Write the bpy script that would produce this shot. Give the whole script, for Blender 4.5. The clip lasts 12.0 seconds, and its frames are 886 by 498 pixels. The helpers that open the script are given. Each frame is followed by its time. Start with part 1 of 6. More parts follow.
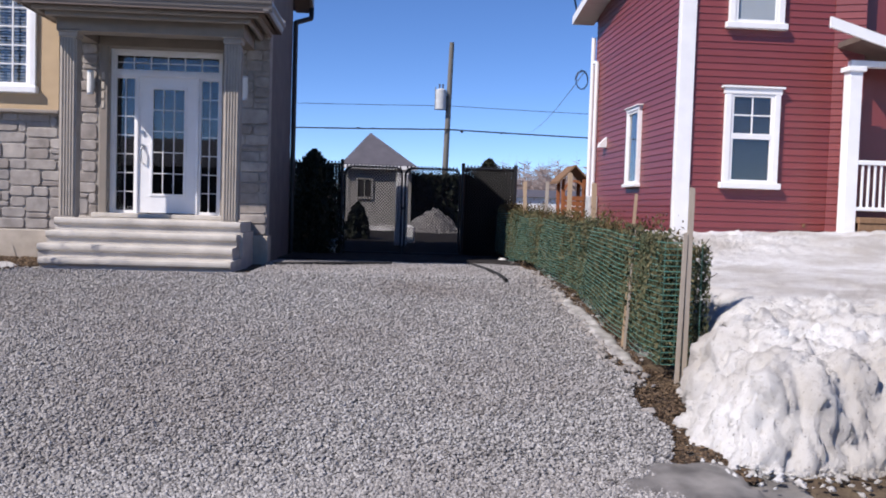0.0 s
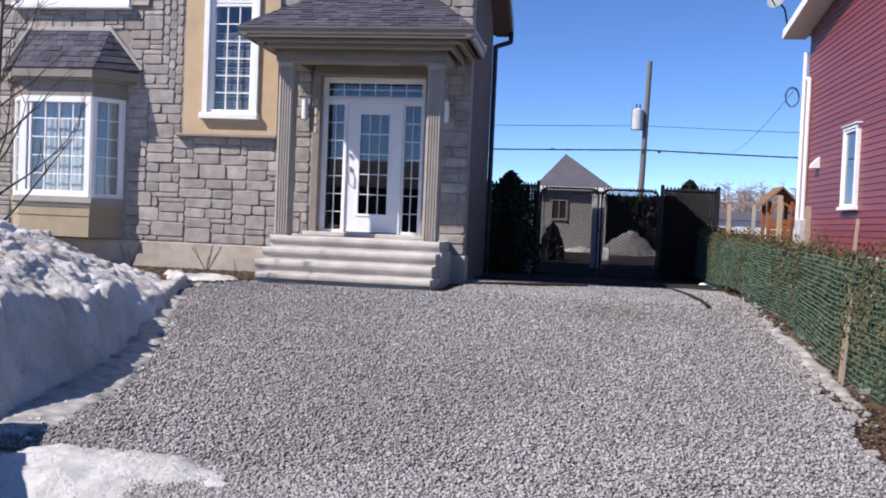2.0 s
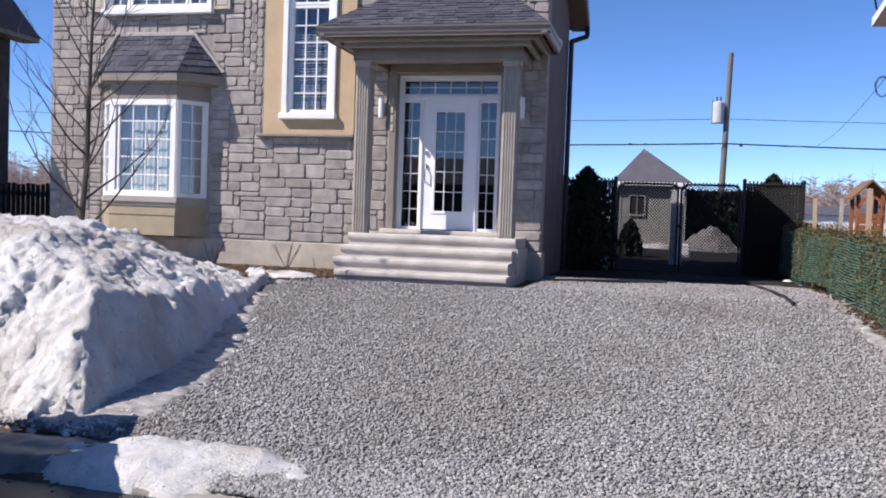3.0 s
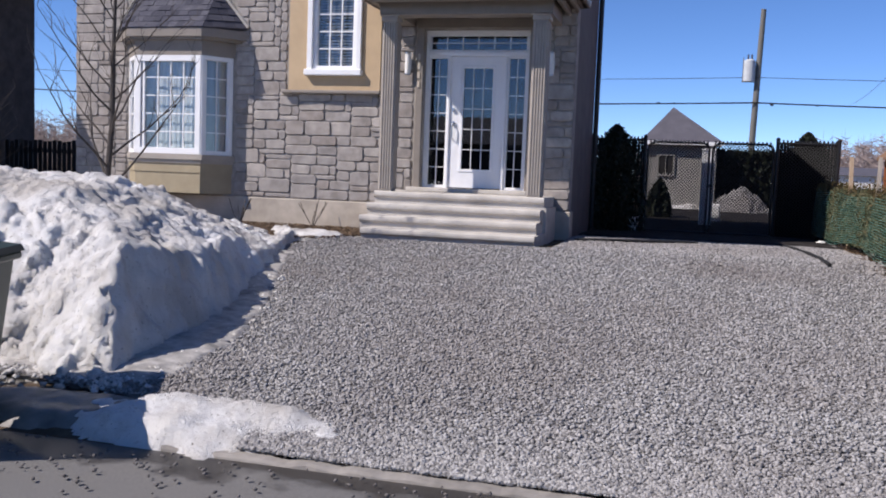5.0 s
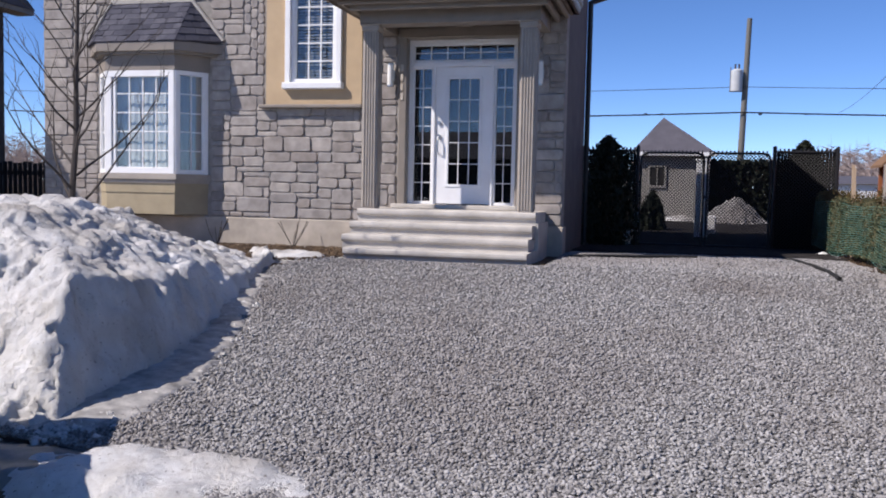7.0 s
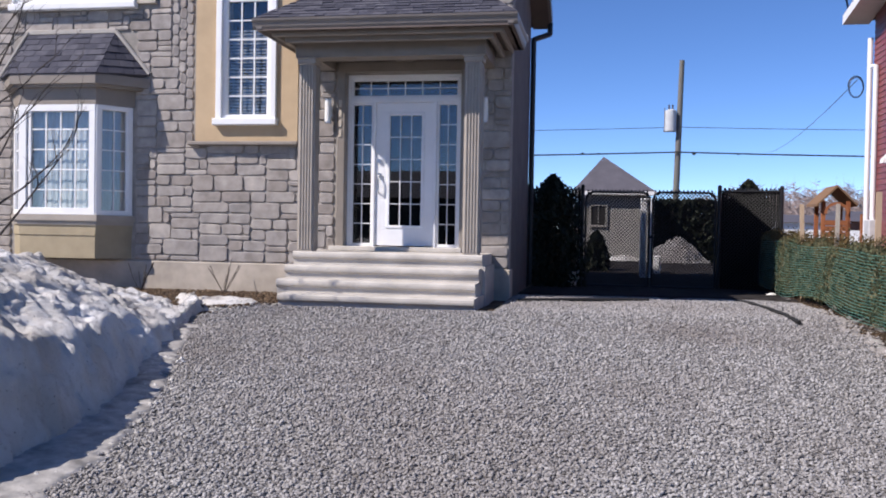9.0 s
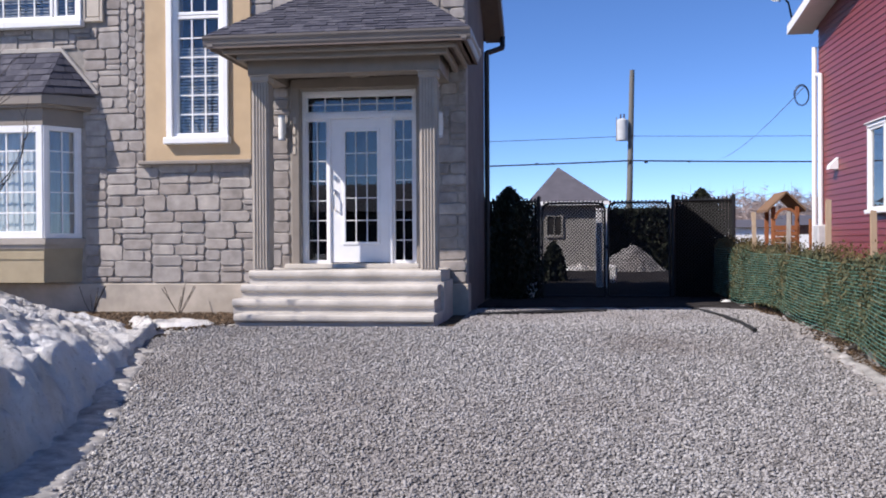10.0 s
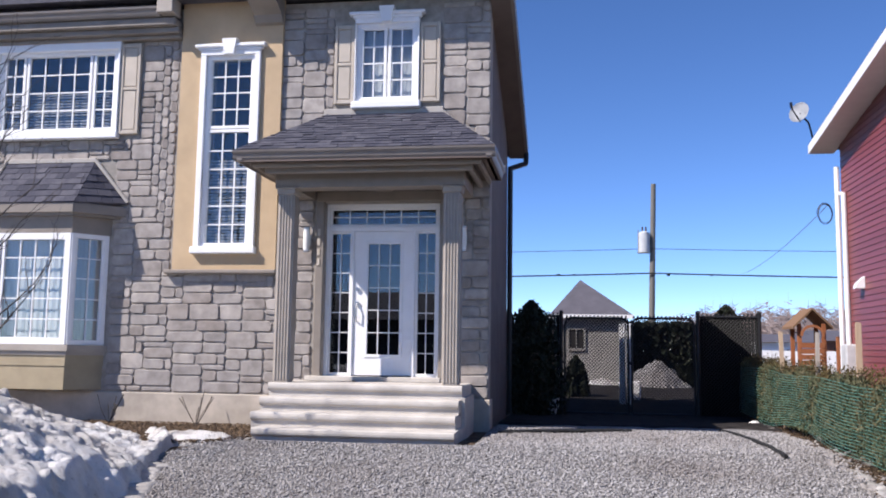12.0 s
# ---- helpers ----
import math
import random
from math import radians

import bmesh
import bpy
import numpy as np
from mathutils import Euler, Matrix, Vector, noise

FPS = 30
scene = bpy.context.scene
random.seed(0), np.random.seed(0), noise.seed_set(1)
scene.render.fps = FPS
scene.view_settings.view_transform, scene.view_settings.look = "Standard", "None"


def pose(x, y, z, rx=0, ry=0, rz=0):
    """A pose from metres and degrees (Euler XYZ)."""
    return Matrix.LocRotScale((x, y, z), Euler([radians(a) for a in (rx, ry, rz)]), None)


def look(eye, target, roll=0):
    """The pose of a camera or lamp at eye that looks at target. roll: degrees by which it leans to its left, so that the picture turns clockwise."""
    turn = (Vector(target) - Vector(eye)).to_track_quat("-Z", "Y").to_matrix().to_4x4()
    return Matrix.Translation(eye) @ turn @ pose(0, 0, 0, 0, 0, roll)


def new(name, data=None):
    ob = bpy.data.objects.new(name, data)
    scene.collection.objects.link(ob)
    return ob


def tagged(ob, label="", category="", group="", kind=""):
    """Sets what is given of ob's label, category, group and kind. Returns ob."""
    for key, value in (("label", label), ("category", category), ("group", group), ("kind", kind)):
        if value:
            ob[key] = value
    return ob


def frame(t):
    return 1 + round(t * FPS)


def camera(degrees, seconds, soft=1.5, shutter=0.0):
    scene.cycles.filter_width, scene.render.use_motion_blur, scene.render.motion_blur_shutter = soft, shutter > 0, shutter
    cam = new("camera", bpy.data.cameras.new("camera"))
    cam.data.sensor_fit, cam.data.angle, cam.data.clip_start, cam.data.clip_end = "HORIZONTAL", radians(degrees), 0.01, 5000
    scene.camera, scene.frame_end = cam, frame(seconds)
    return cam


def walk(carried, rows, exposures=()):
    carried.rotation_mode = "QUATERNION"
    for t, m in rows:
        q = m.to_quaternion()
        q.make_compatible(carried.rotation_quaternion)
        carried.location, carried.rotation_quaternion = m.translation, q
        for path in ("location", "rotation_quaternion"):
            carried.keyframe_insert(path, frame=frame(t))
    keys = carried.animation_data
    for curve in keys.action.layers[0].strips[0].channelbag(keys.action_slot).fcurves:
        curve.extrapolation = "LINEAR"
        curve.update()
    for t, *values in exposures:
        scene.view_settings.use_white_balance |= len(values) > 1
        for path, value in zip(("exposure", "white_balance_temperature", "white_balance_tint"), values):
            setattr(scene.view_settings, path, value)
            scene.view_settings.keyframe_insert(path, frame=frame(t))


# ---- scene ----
cam = camera(53.1, 12.0, 1.9)
PATH = [
    (0, (-0.692, -1.576, 1.637), (-0.564, 0.418, 1.544), 1.8),
    (0.5, (-0.714, -1.565, 1.647), (-0.751, 0.434, 1.581), 1.6),
    (1, (-0.751, -1.572, 1.654), (-0.899, 0.421, 1.587), 2.0),
    (1.5, (-0.764, -1.522, 1.668), (-0.993, 0.464, 1.602), 2.2),
    (2, (-0.767, -1.593, 1.644), (-1.068, 0.383, 1.582), 2.4),
    (2.5, (-0.776, -1.612, 1.645), (-1.165, 0.349, 1.59), 2.1),
    (3, (-0.77, -1.606, 1.641), (-1.238, 0.337, 1.566), 2.0),
    (3.2, (-0.769, -1.608, 1.633), (-1.264, 0.328, 1.539), 2.0),
    (4.8, (-0.844, -1.493, 1.61), (-1.363, 0.432, 1.445), 2.1),
    (5, (-0.85, -1.485, 1.608), (-1.365, 0.441, 1.442), 2.2),
    (5.5, (-0.861, -1.456, 1.605), (-1.364, 0.47, 1.413), 2.1),
    (6, (-0.839, -1.275, 1.615), (-1.402, 0.637, 1.454), 1.5),
    (6.5, (-0.864, -1.063, 1.623), (-1.466, 0.838, 1.472), 1.9),
    (7, (-0.995, -0.875, 1.613), (-1.487, 1.059, 1.482), 1.2),
    (7.2, (-1.042, -0.788, 1.613), (-1.499, 1.156, 1.516), -0.3),
    (8.8, (-1.193, -0.23, 1.636), (-1.595, 1.728, 1.578), 1.3),
    (9, (-1.217, -0.267, 1.646), (-1.572, 1.7, 1.605), 1.0),
    (9.5, (-1.243, -0.256, 1.675), (-1.573, 1.716, 1.63), 0.3),
    (10, (-1.239, -0.23, 1.699), (-1.498, 1.753, 1.684), -0.3),
    (10.5, (-1.232, -0.211, 1.708), (-1.414, 1.781, 1.725), 0.3),
    (11, (-1.234, -0.204, 1.736), (-1.421, 1.786, 1.816), 0.3),
    (11.5, (-1.24, -0.196, 1.769), (-1.47, 1.783, 1.943), -0.1),
    (12, (-1.27, -0.188, 1.789), (-1.574, 1.775, 2.015), 0.8),
]
walk(cam, [(t, look(eye, target, roll)) for t, eye, target, roll in PATH], [(0, 0.24, 6420, 17.5), (1, 0.4, 6420, 17.5), (3, 0.43, 6420, 17.5), (5, 0.2, 6420, 17.5), (7, 0.22, 6420, 17.5), (9.5, 0.38, 6420, 17.5), (12, 0.55, 6420, 17.5)])

# ---- light ----
SUN_AZ, SUN_EL = 55.0, 44.2
sun_to = Vector((math.sin(radians(SUN_AZ)) * math.cos(radians(SUN_EL)), math.cos(radians(SUN_AZ)) * math.cos(radians(SUN_EL)), -math.sin(radians(SUN_EL))))
sun = new("sun", bpy.data.lights.new("sun", "SUN"))
sun.data.energy, sun.data.angle, sun.data.color = 5.0, radians(0.53), (1.0, 0.95, 0.865)
sun.matrix_world = look((-20, -20, 30), Vector((-20, -20, 30)) + sun_to)
world = bpy.data.worlds.new("world")
scene.world = world
world.use_nodes = True
wn = world.node_tree
sky = wn.nodes.new("ShaderNodeTexSky")
sky.sky_type, sky.sun_disc = "NISHITA", False
sky.sun_elevation, sky.sun_rotation = radians(SUN_EL), radians(180 + SUN_AZ)
sky.altitude, sky.air_density, sky.dust_density, sky.ozone_density = 2000, 0.62, 0.0, 3.4
deep = wn.nodes.new("ShaderNodeHueSaturation")
deep.inputs["Saturation"].default_value, deep.inputs["Hue"].default_value = 1.14, 0.503
wn.links.new(sky.outputs[0], deep.inputs["Color"])
wn.links.new(deep.outputs[0], wn.nodes["Background"].inputs[0])
wn.nodes["Background"].inputs[1].default_value = 0.144


# ---- materials ----
class Mat:
    """A node material in the making."""

    def __init__(self, name, rough=0.8, metal=0.0, spec=0.4):
        self.m = bpy.data.materials.new(name)
        self.m.use_nodes = True
        self.t = self.m.node_tree
        self.b = self.t.nodes["Principled BSDF"]
        self.b.inputs["Roughness"].default_value = rough
        self.b.inputs["Metallic"].default_value = metal
        self.b.inputs["Specular IOR Level"].default_value = spec
        self.co = self.t.nodes.new("ShaderNodeTexCoord").outputs["Object"]

    def link(self, a, b):
        self.t.links.new(a, b)

    def place(self, scale):
        n = self.t.nodes.new("ShaderNodeMapping")
        n.inputs["Scale"].default_value = scale
        self.link(self.co, n.inputs[0])
        return n.outputs[0]

    def noise(self, scale, detail=4.0, stretch=None, rough=0.55):
        n = self.t.nodes.new("ShaderNodeTexNoise")
        n.inputs["Scale"].default_value, n.inputs["Detail"].default_value, n.inputs["Roughness"].default_value = scale, detail, rough
        self.link(self.place(stretch) if stretch else self.co, n.inputs["Vector"])
        return n.outputs["Fac"]

    def voronoi(self, scale, what="Color"):
        n = self.t.nodes.new("ShaderNodeTexVoronoi")
        n.inputs["Scale"].default_value = scale
        self.link(self.co, n.inputs["Vector"])
        return n.outputs[what]

    def ramp(self, fac, *stops):
        n = self.t.nodes.new("ShaderNodeValToRGB")
        while len(n.color_ramp.elements) < len(stops):
            n.color_ramp.elements.new(0.5)
        for e, (p, c) in zip(n.color_ramp.elements, stops):
            e.position, e.color = p, (*c, 1) if len(c) == 3 else c
        self.link(fac, n.inputs[0])
        return n.outputs[0]

    def mix(self, fac, a, b, kind="MIX"):
        n = self.t.nodes.new("ShaderNodeMix")
        n.data_type, n.blend_type = "RGBA", kind
        for sock, v in ((n.inputs[0], fac), (n.inputs[6], a), (n.inputs[7], b)):
            if hasattr(v, "links"):
                self.link(v, sock)
            elif isinstance(v, tuple):
                sock.default_value = (*v, 1)
            else:
                sock.default_value = v
        return n.outputs[2]

    def random(self, island=False):
        if island:
            return self.t.nodes.new("ShaderNodeNewGeometry").outputs["Random Per Island"]
        return self.t.nodes.new("ShaderNodeObjectInfo").outputs["Random"]

    def bump(self, fac, strength, dist=0.01):
        n = self.t.nodes.new("ShaderNodeBump")
        n.inputs["Strength"].default_value, n.inputs["Distance"].default_value = strength, dist
        self.link(fac, n.inputs["Height"])
        self.link(n.outputs[0], self.b.inputs["Normal"])
        return self

    def colour(self, c):
        if hasattr(c, "links"):
            self.link(c, self.b.inputs["Base Color"])
        else:
            self.b.inputs["Base Color"].default_value = (*c, 1)
        return self


def g(v):
    return (v, v, v)


def plain(name, c, rough=0.6, var=0.12, scale=6.0, bump=0.15, bscale=60.0, metal=0.0, spec=0.4, stretch=None):
    """Paint, plastic or metal: one colour with faint blotches and a fine grain."""
    m = Mat(name, rough, metal, spec)
    lo, hi = tuple(x * (1 - var) for x in c), tuple(min(1, x * (1 + var)) for x in c)
    m.colour(m.ramp(m.noise(scale, 5, stretch), (0.3, lo), (0.7, hi)))
    m.bump(m.noise(bscale, 3, stretch), bump, 0.004)
    return m.m


def stone_mat(name, island):
    m = Mat(name, 0.85, spec=0.25)
    r = m.ramp(m.random(island), (0.0, (0.27, 0.236, 0.213)), (0.3, (0.35, 0.314, 0.285)), (0.65, (0.32, 0.293, 0.274)), (1.0, (0.43, 0.388, 0.35)))
    blot = m.ramp(m.noise(7, 6), (0.3, g(0.72)), (0.7, g(1.18)))
    c = m.mix(1.0, r, blot, "MULTIPLY")
    c = m.mix(m.ramp(m.noise(70, 4), (0.55, g(0)), (0.75, g(0.35))), c, (0.33, 0.31, 0.28))
    m.colour(c)
    m.bump(m.noise(45, 6, rough=0.7), 0.5, 0.012)
    return m.m


STONE, STONE_FAR = stone_mat("stone", False), stone_mat("stone_rest", True)
MORTAR = plain("mortar", (0.31, 0.285, 0.255), 0.95, 0.2, 9, 0.5, 90)
PARGE = plain("parging", (0.42, 0.37, 0.31), 0.9, 0.22, 3, 0.4, 70)
STUCCO = plain("stucco", (0.5, 0.37, 0.23), 0.92, 0.09, 2.5, 0.6, 160)
TAUPE = plain("taupe_trim", (0.235, 0.205, 0.175), 0.55, 0.1, 4, 0.12, 40)
FLUTE = plain("column_paint", (0.36, 0.32, 0.275), 0.6, 0.1, 5, 0.12, 60)
GUTTER = plain("gutter_paint", (0.2, 0.175, 0.155), 0.4, 0.1, 3, 0.08, 30, spec=0.5)
SOFFIT = plain("soffit", (0.13, 0.1, 0.085), 0.6, 0.12, 4, 0.15, 30)
WHITE = plain("white_vinyl", (0.8, 0.8, 0.8), 0.4, 0.04, 4, 0.06, 50, spec=0.5)
CREAM = plain("cream_shutter", (0.46, 0.405, 0.335), 0.55, 0.08, 5, 0.12, 50)
METAL = plain("brushed_metal", (0.55, 0.54, 0.52), 0.32, 0.06, 8, 0.1, 120, metal=1.0)
BLACK = plain("black_coating", (0.012, 0.012, 0.013), 0.45, 0.2, 10, 0.1, 60)
# near-black paint that stands for unlit rooms behind glass
ROOMSHADE = plain("room_shade", (0.03, 0.028, 0.027), 0.9, 0.3, 1, 0.1, 20)
BLIND = plain("blind_slat", (0.3, 0.3, 0.31), 0.6, 0.06, 3, 0.05, 30)
DRAPE = plain("sheer_curtain", (0.5, 0.51, 0.52), 0.9, 0.06, 5, 0.2, 30, stretch=(6, 6, 0.4))
BIN = plain("bin_plastic", (0.014, 0.03, 0.022), 0.45, 0.2, 5, 0.15, 60, spec=0.5)
RUBBER = plain("rubber", (0.015, 0.015, 0.015), 0.8, 0.2, 10, 0.1, 60)
FLASH = plain("flashing", (0.4, 0.37, 0.33), 0.45, 0.08, 5, 0.08, 40)
LAMPW = plain("lamp_glass", (0.78, 0.77, 0.73), 0.3, 0.03, 5, 0.02, 30)
CURB = plain("kerb_concrete", (0.24, 0.222, 0.2), 0.92, 0.25, 6, 0.5, 60)
PEBBLE = plain("dark_pebble", (0.12, 0.11, 0.105), 0.9, 0.3, 8, 0.3, 30)
ROCK = plain("rock", (0.27, 0.25, 0.235), 0.9, 0.3, 8, 0.6, 30)
GREYWOOD = plain("transformer_grey", (0.5, 0.52, 0.53), 0.5, 0.1, 3, 0.1, 40)
LITROOF = plain("shed_roof", (0.085, 0.082, 0.1), 0.85, 0.15, 3, 0.4, 40)
SHEDWALL = plain("shed_siding", (0.34, 0.325, 0.3), 0.7, 0.08, 3, 0.12, 40)
BRICKD = plain("dark_brick", (0.07, 0.058, 0.055), 0.9, 0.3, 5, 0.6, 30)
NET = plain("green_net", (0.085, 0.22, 0.175), 0.45, 0.3, 8, 0.05, 50)


def concrete():
    m = Mat("step_concrete", 0.9, spec=0.25)
    c = m.ramp(m.noise(3, 6), (0.3, (0.43, 0.4, 0.36)), (0.7, (0.57, 0.535, 0.485)))
    c = m.mix(m.ramp(m.noise(10, 5, (1, 1, 3)), (0.6, g(0)), (0.8, g(0.5))), c, (0.2, 0.18, 0.15))
    m.colour(c)
    m.bump(m.noise(110, 4), 0.35, 0.005)
    return m.m


CONCRETE = concrete()


def wood(name, a, b, scale=14, rough=0.8):
    m = Mat(name, rough, spec=0.25)
    m.colour(m.mix(m.random(), m.ramp(m.noise(scale, 5, (6, 6, 0.5)), (0.3, a), (0.7, b)), a))
    m.bump(m.noise(scale * 3, 4, (6, 6, 0.4)), 0.3, 0.004)
    return m.m


STAKE = wood("stake_wood", (0.4, 0.28, 0.18), (0.54, 0.41, 0.28))
GREYSTAKE = wood("grey_stake_wood", (0.33, 0.28, 0.23), (0.45, 0.39, 0.32))
POLE = wood("pole_wood", (0.15, 0.145, 0.13), (0.24, 0.23, 0.205), 6)
CEDARWOOD = wood("cedar_boards", (0.27, 0.095, 0.04), (0.38, 0.15, 0.065))
DECKWOOD = wood("deck_boards", (0.19, 0.11, 0.06), (0.28, 0.17, 0.1))
BARK = wood("bark", (0.05, 0.042, 0.038), (0.11, 0.092, 0.08), 30)
# paler than bark, so the colour carries the haze of distance
TWIG = plain("far_hazed_twigs", (0.25, 0.2, 0.185), 0.9, 0.25, 0.3, 0.2, 5)


def siding():
    m = Mat("red_siding", 0.42, spec=0.9)
    r = m.ramp(m.random(), (0, (0.175, 0.034, 0.032)), (1, (0.21, 0.042, 0.039)))
    m.colour(m.mix(m.ramp(m.noise(2.5, 5), (0.4, g(0)), (0.8, g(0.3))), r, (0.24, 0.05, 0.052)))
    m.bump(m.noise(50, 4, (1, 1, 8)), 0.12, 0.003)
    return m.m


RED = siding()


def shingle_mat():
    m = Mat("shingle", 0.9, spec=0.2)
    r = m.ramp(m.random(), (0, (0.03, 0.031, 0.045)), (0.5, (0.055, 0.056, 0.075)), (1, (0.1, 0.099, 0.118)))
    r = m.mix(m.ramp(m.noise(9, 4), (0.4, g(0)), (0.62, g(0.6))), r, (0.045, 0.046, 0.066))
    m.colour(m.mix(m.ramp(m.noise(160, 3), (0.45, g(0)), (0.75, g(0.5))), r, (0.17, 0.168, 0.195)))
    m.bump(m.noise(220, 3), 0.6, 0.004)
    return m.m


SHINGLE = shingle_mat()


def gravel_mat(name, island):
    m = Mat(name, 0.9, spec=0.25)
    if island:
        c = m.ramp(m.random(True), (0, (0.11, 0.106, 0.105)), (0.3, (0.255, 0.247, 0.243)), (0.7, (0.35, 0.34, 0.334)), (1, (0.46, 0.447, 0.438)))
    else:
        c = m.ramp(m.voronoi(42), (0.1, g(0.08)), (0.5, (0.215, 0.209, 0.206)), (0.95, (0.36, 0.352, 0.346)))
    c = m.mix(m.ramp(m.noise(0.55, 4), (0.42, g(0)), (0.72, g(0.5))), c, (0.19, 0.165, 0.152))
    m.colour(c)
    if island:
        m.bump(m.noise(120, 3), 0.3, 0.003)
    else:
        m.bump(m.voronoi(42, "Distance"), 0.9, 0.02)
    return m.m


GRAVEL, GRAVELBED = gravel_mat("crushed_stone", True), gravel_mat("gravel_bed", False)


def asphalt():
    m = Mat("asphalt", 0.85, spec=0.3)
    c = m.ramp(m.noise(160, 3), (0.35, g(0.095)), (0.7, (0.21, 0.203, 0.194)))
    c = m.mix(m.ramp(m.noise(1.4, 5), (0.35, g(0)), (0.65, g(0.5))), c, (0.165, 0.157, 0.146))
    n = m.t.nodes.new("ShaderNodeSeparateXYZ")
    m.link(m.co, n.inputs[0])
    w = m.t.nodes.new("ShaderNodeMath")
    w.operation = "MULTIPLY_ADD"
    m.link(m.noise(2.2, 5), w.inputs[0])
    w.inputs[1].default_value = 0.9
    m.link(n.outputs[1], w.inputs[2])
    mr = m.t.nodes.new("ShaderNodeMapRange")
    mr.inputs[1].default_value, mr.inputs[2].default_value = 2.76, 2.88
    m.link(w.outputs[0], mr.inputs[0])
    c = m.mix(mr.outputs[0], c, (0.042, 0.038, 0.034))
    m.colour(c)
    rr = m.t.nodes.new("ShaderNodeMapRange")
    rr.inputs[3].default_value, rr.inputs[4].default_value = 0.85, 0.3
    m.link(mr.outputs[0], rr.inputs[0])
    m.link(rr.outputs[0], m.b.inputs["Roughness"])
    m.bump(m.noise(140, 3), 0.4, 0.006)
    return m.m


ASPHALT = asphalt()


def soil():
    m = Mat("soil_dead_grass", 0.95, spec=0.15)
    c = m.ramp(m.noise(4, 6), (0.3, (0.045, 0.033, 0.024)), (0.5, (0.095, 0.07, 0.05)), (0.7, (0.17, 0.13, 0.085)))
    c = m.mix(m.ramp(m.noise(60, 3), (0.4, g(0)), (0.7, g(0.4))), c, (0.1, 0.07, 0.045))
    m.colour(c)
    m.bump(m.noise(35, 6), 0.8, 0.03)
    return m.m


SOIL = soil()
# near-black colour that stands for shade on the ground
SHADESOIL = plain("shade_ground", (0.028, 0.025, 0.024), 0.95, 0.5, 6, 0.6, 40, spec=0.1)


def snow():
    m = Mat("old_snow", 0.6, spec=0.3)
    c = m.ramp(m.noise(1.1, 6), (0.36, (0.5, 0.47, 0.43)), (0.62, (0.77, 0.765, 0.755)))
    c = m.mix(m.ramp(m.noise(5, 6, (1, 1, 0.45), 0.7), (0.52, g(0)), (0.72, g(0.6))), c, (0.45, 0.41, 0.37))
    c = m.mix(m.ramp(m.noise(19, 6, rough=0.75), (0.56, g(0)), (0.78, g(0.7))), c, (0.28, 0.24, 0.2))
    c = m.mix(m.ramp(m.noise(46, 3), (0.65, g(0)), (0.72, g(0.8))), c, (0.12, 0.095, 0.075))
    m.colour(c)
    m.bump(m.noise(24, 8, rough=0.74), 0.75, 0.06)
    return m.m


SNOW = snow()
ICE = plain("trodden_ice", (0.36, 0.345, 0.325), 0.45, 0.5, 8, 0.8, 40)
# grey slush, darkened to serve for the bins' shadow as well
SLUSH_AND_SHADE = plain("grey_slush_and_shade", (0.17, 0.16, 0.15), 0.45, 0.5, 5, 0.7, 30)


def leaf_mat(name, a, b, c):
    m = Mat(name, 0.7, spec=0.25)
    col = m.ramp(m.random(True), (0, a), (0.55, b), (1, c))
    m.colour(m.mix(m.ramp(m.noise(2.6, 4), (0.5, g(0)), (0.68, g(0.65))), col, c))
    m.bump(m.noise(90, 2), 0.3, 0.004)
    return m.m


CEDAR = leaf_mat("cedar_foliage", (0.034, 0.05, 0.028), (0.085, 0.1, 0.052), (0.16, 0.132, 0.068))
CEDARTOP = leaf_mat("browned_cedar", (0.06, 0.045, 0.018), (0.12, 0.075, 0.028), (0.085, 0.08, 0.03))
# dark cedar colour, also painted into the hedge as its inner shade
CEDAR_AND_SHADE = leaf_mat("dark_cedar_and_shade", (0.008, 0.012, 0.007), (0.014, 0.02, 0.011), (0.025, 0.028, 0.015))
LITTER = leaf_mat("leaf_litter", (0.035, 0.024, 0.017), (0.085, 0.055, 0.034), (0.19, 0.13, 0.08))


def glass():
    m = bpy.data.materials.new("window_glass")
    m.use_nodes = True
    t = m.node_tree
    t.nodes.remove(t.nodes["Principled BSDF"])
    tr, gl, mx, fr, pw, mr = (t.nodes.new(k) for k in ("ShaderNodeBsdfTransparent", "ShaderNodeBsdfGlossy", "ShaderNodeMixShader", "ShaderNodeLayerWeight", "ShaderNodeMath", "ShaderNodeMapRange"))
    tr.inputs[0].default_value = (0.86, 0.89, 0.9, 1)
    gl.inputs["Roughness"].default_value = 0.01
    pw.operation, pw.inputs[1].default_value = "POWER", 4.0
    mr.inputs[3].default_value, mr.inputs[4].default_value = 0.08, 1.0
    t.links.new(fr.outputs["Facing"], pw.inputs[0])
    t.links.new(pw.outputs[0], mr.inputs[0])
    t.links.new(mr.outputs[0], mx.inputs[0])
    t.links.new(tr.outputs[0], mx.inputs[1])
    t.links.new(gl.outputs[0], mx.inputs[2])
    t.links.new(mx.outputs[0], t.nodes["Material Output"].inputs[0])
    return m


GLASS = glass()


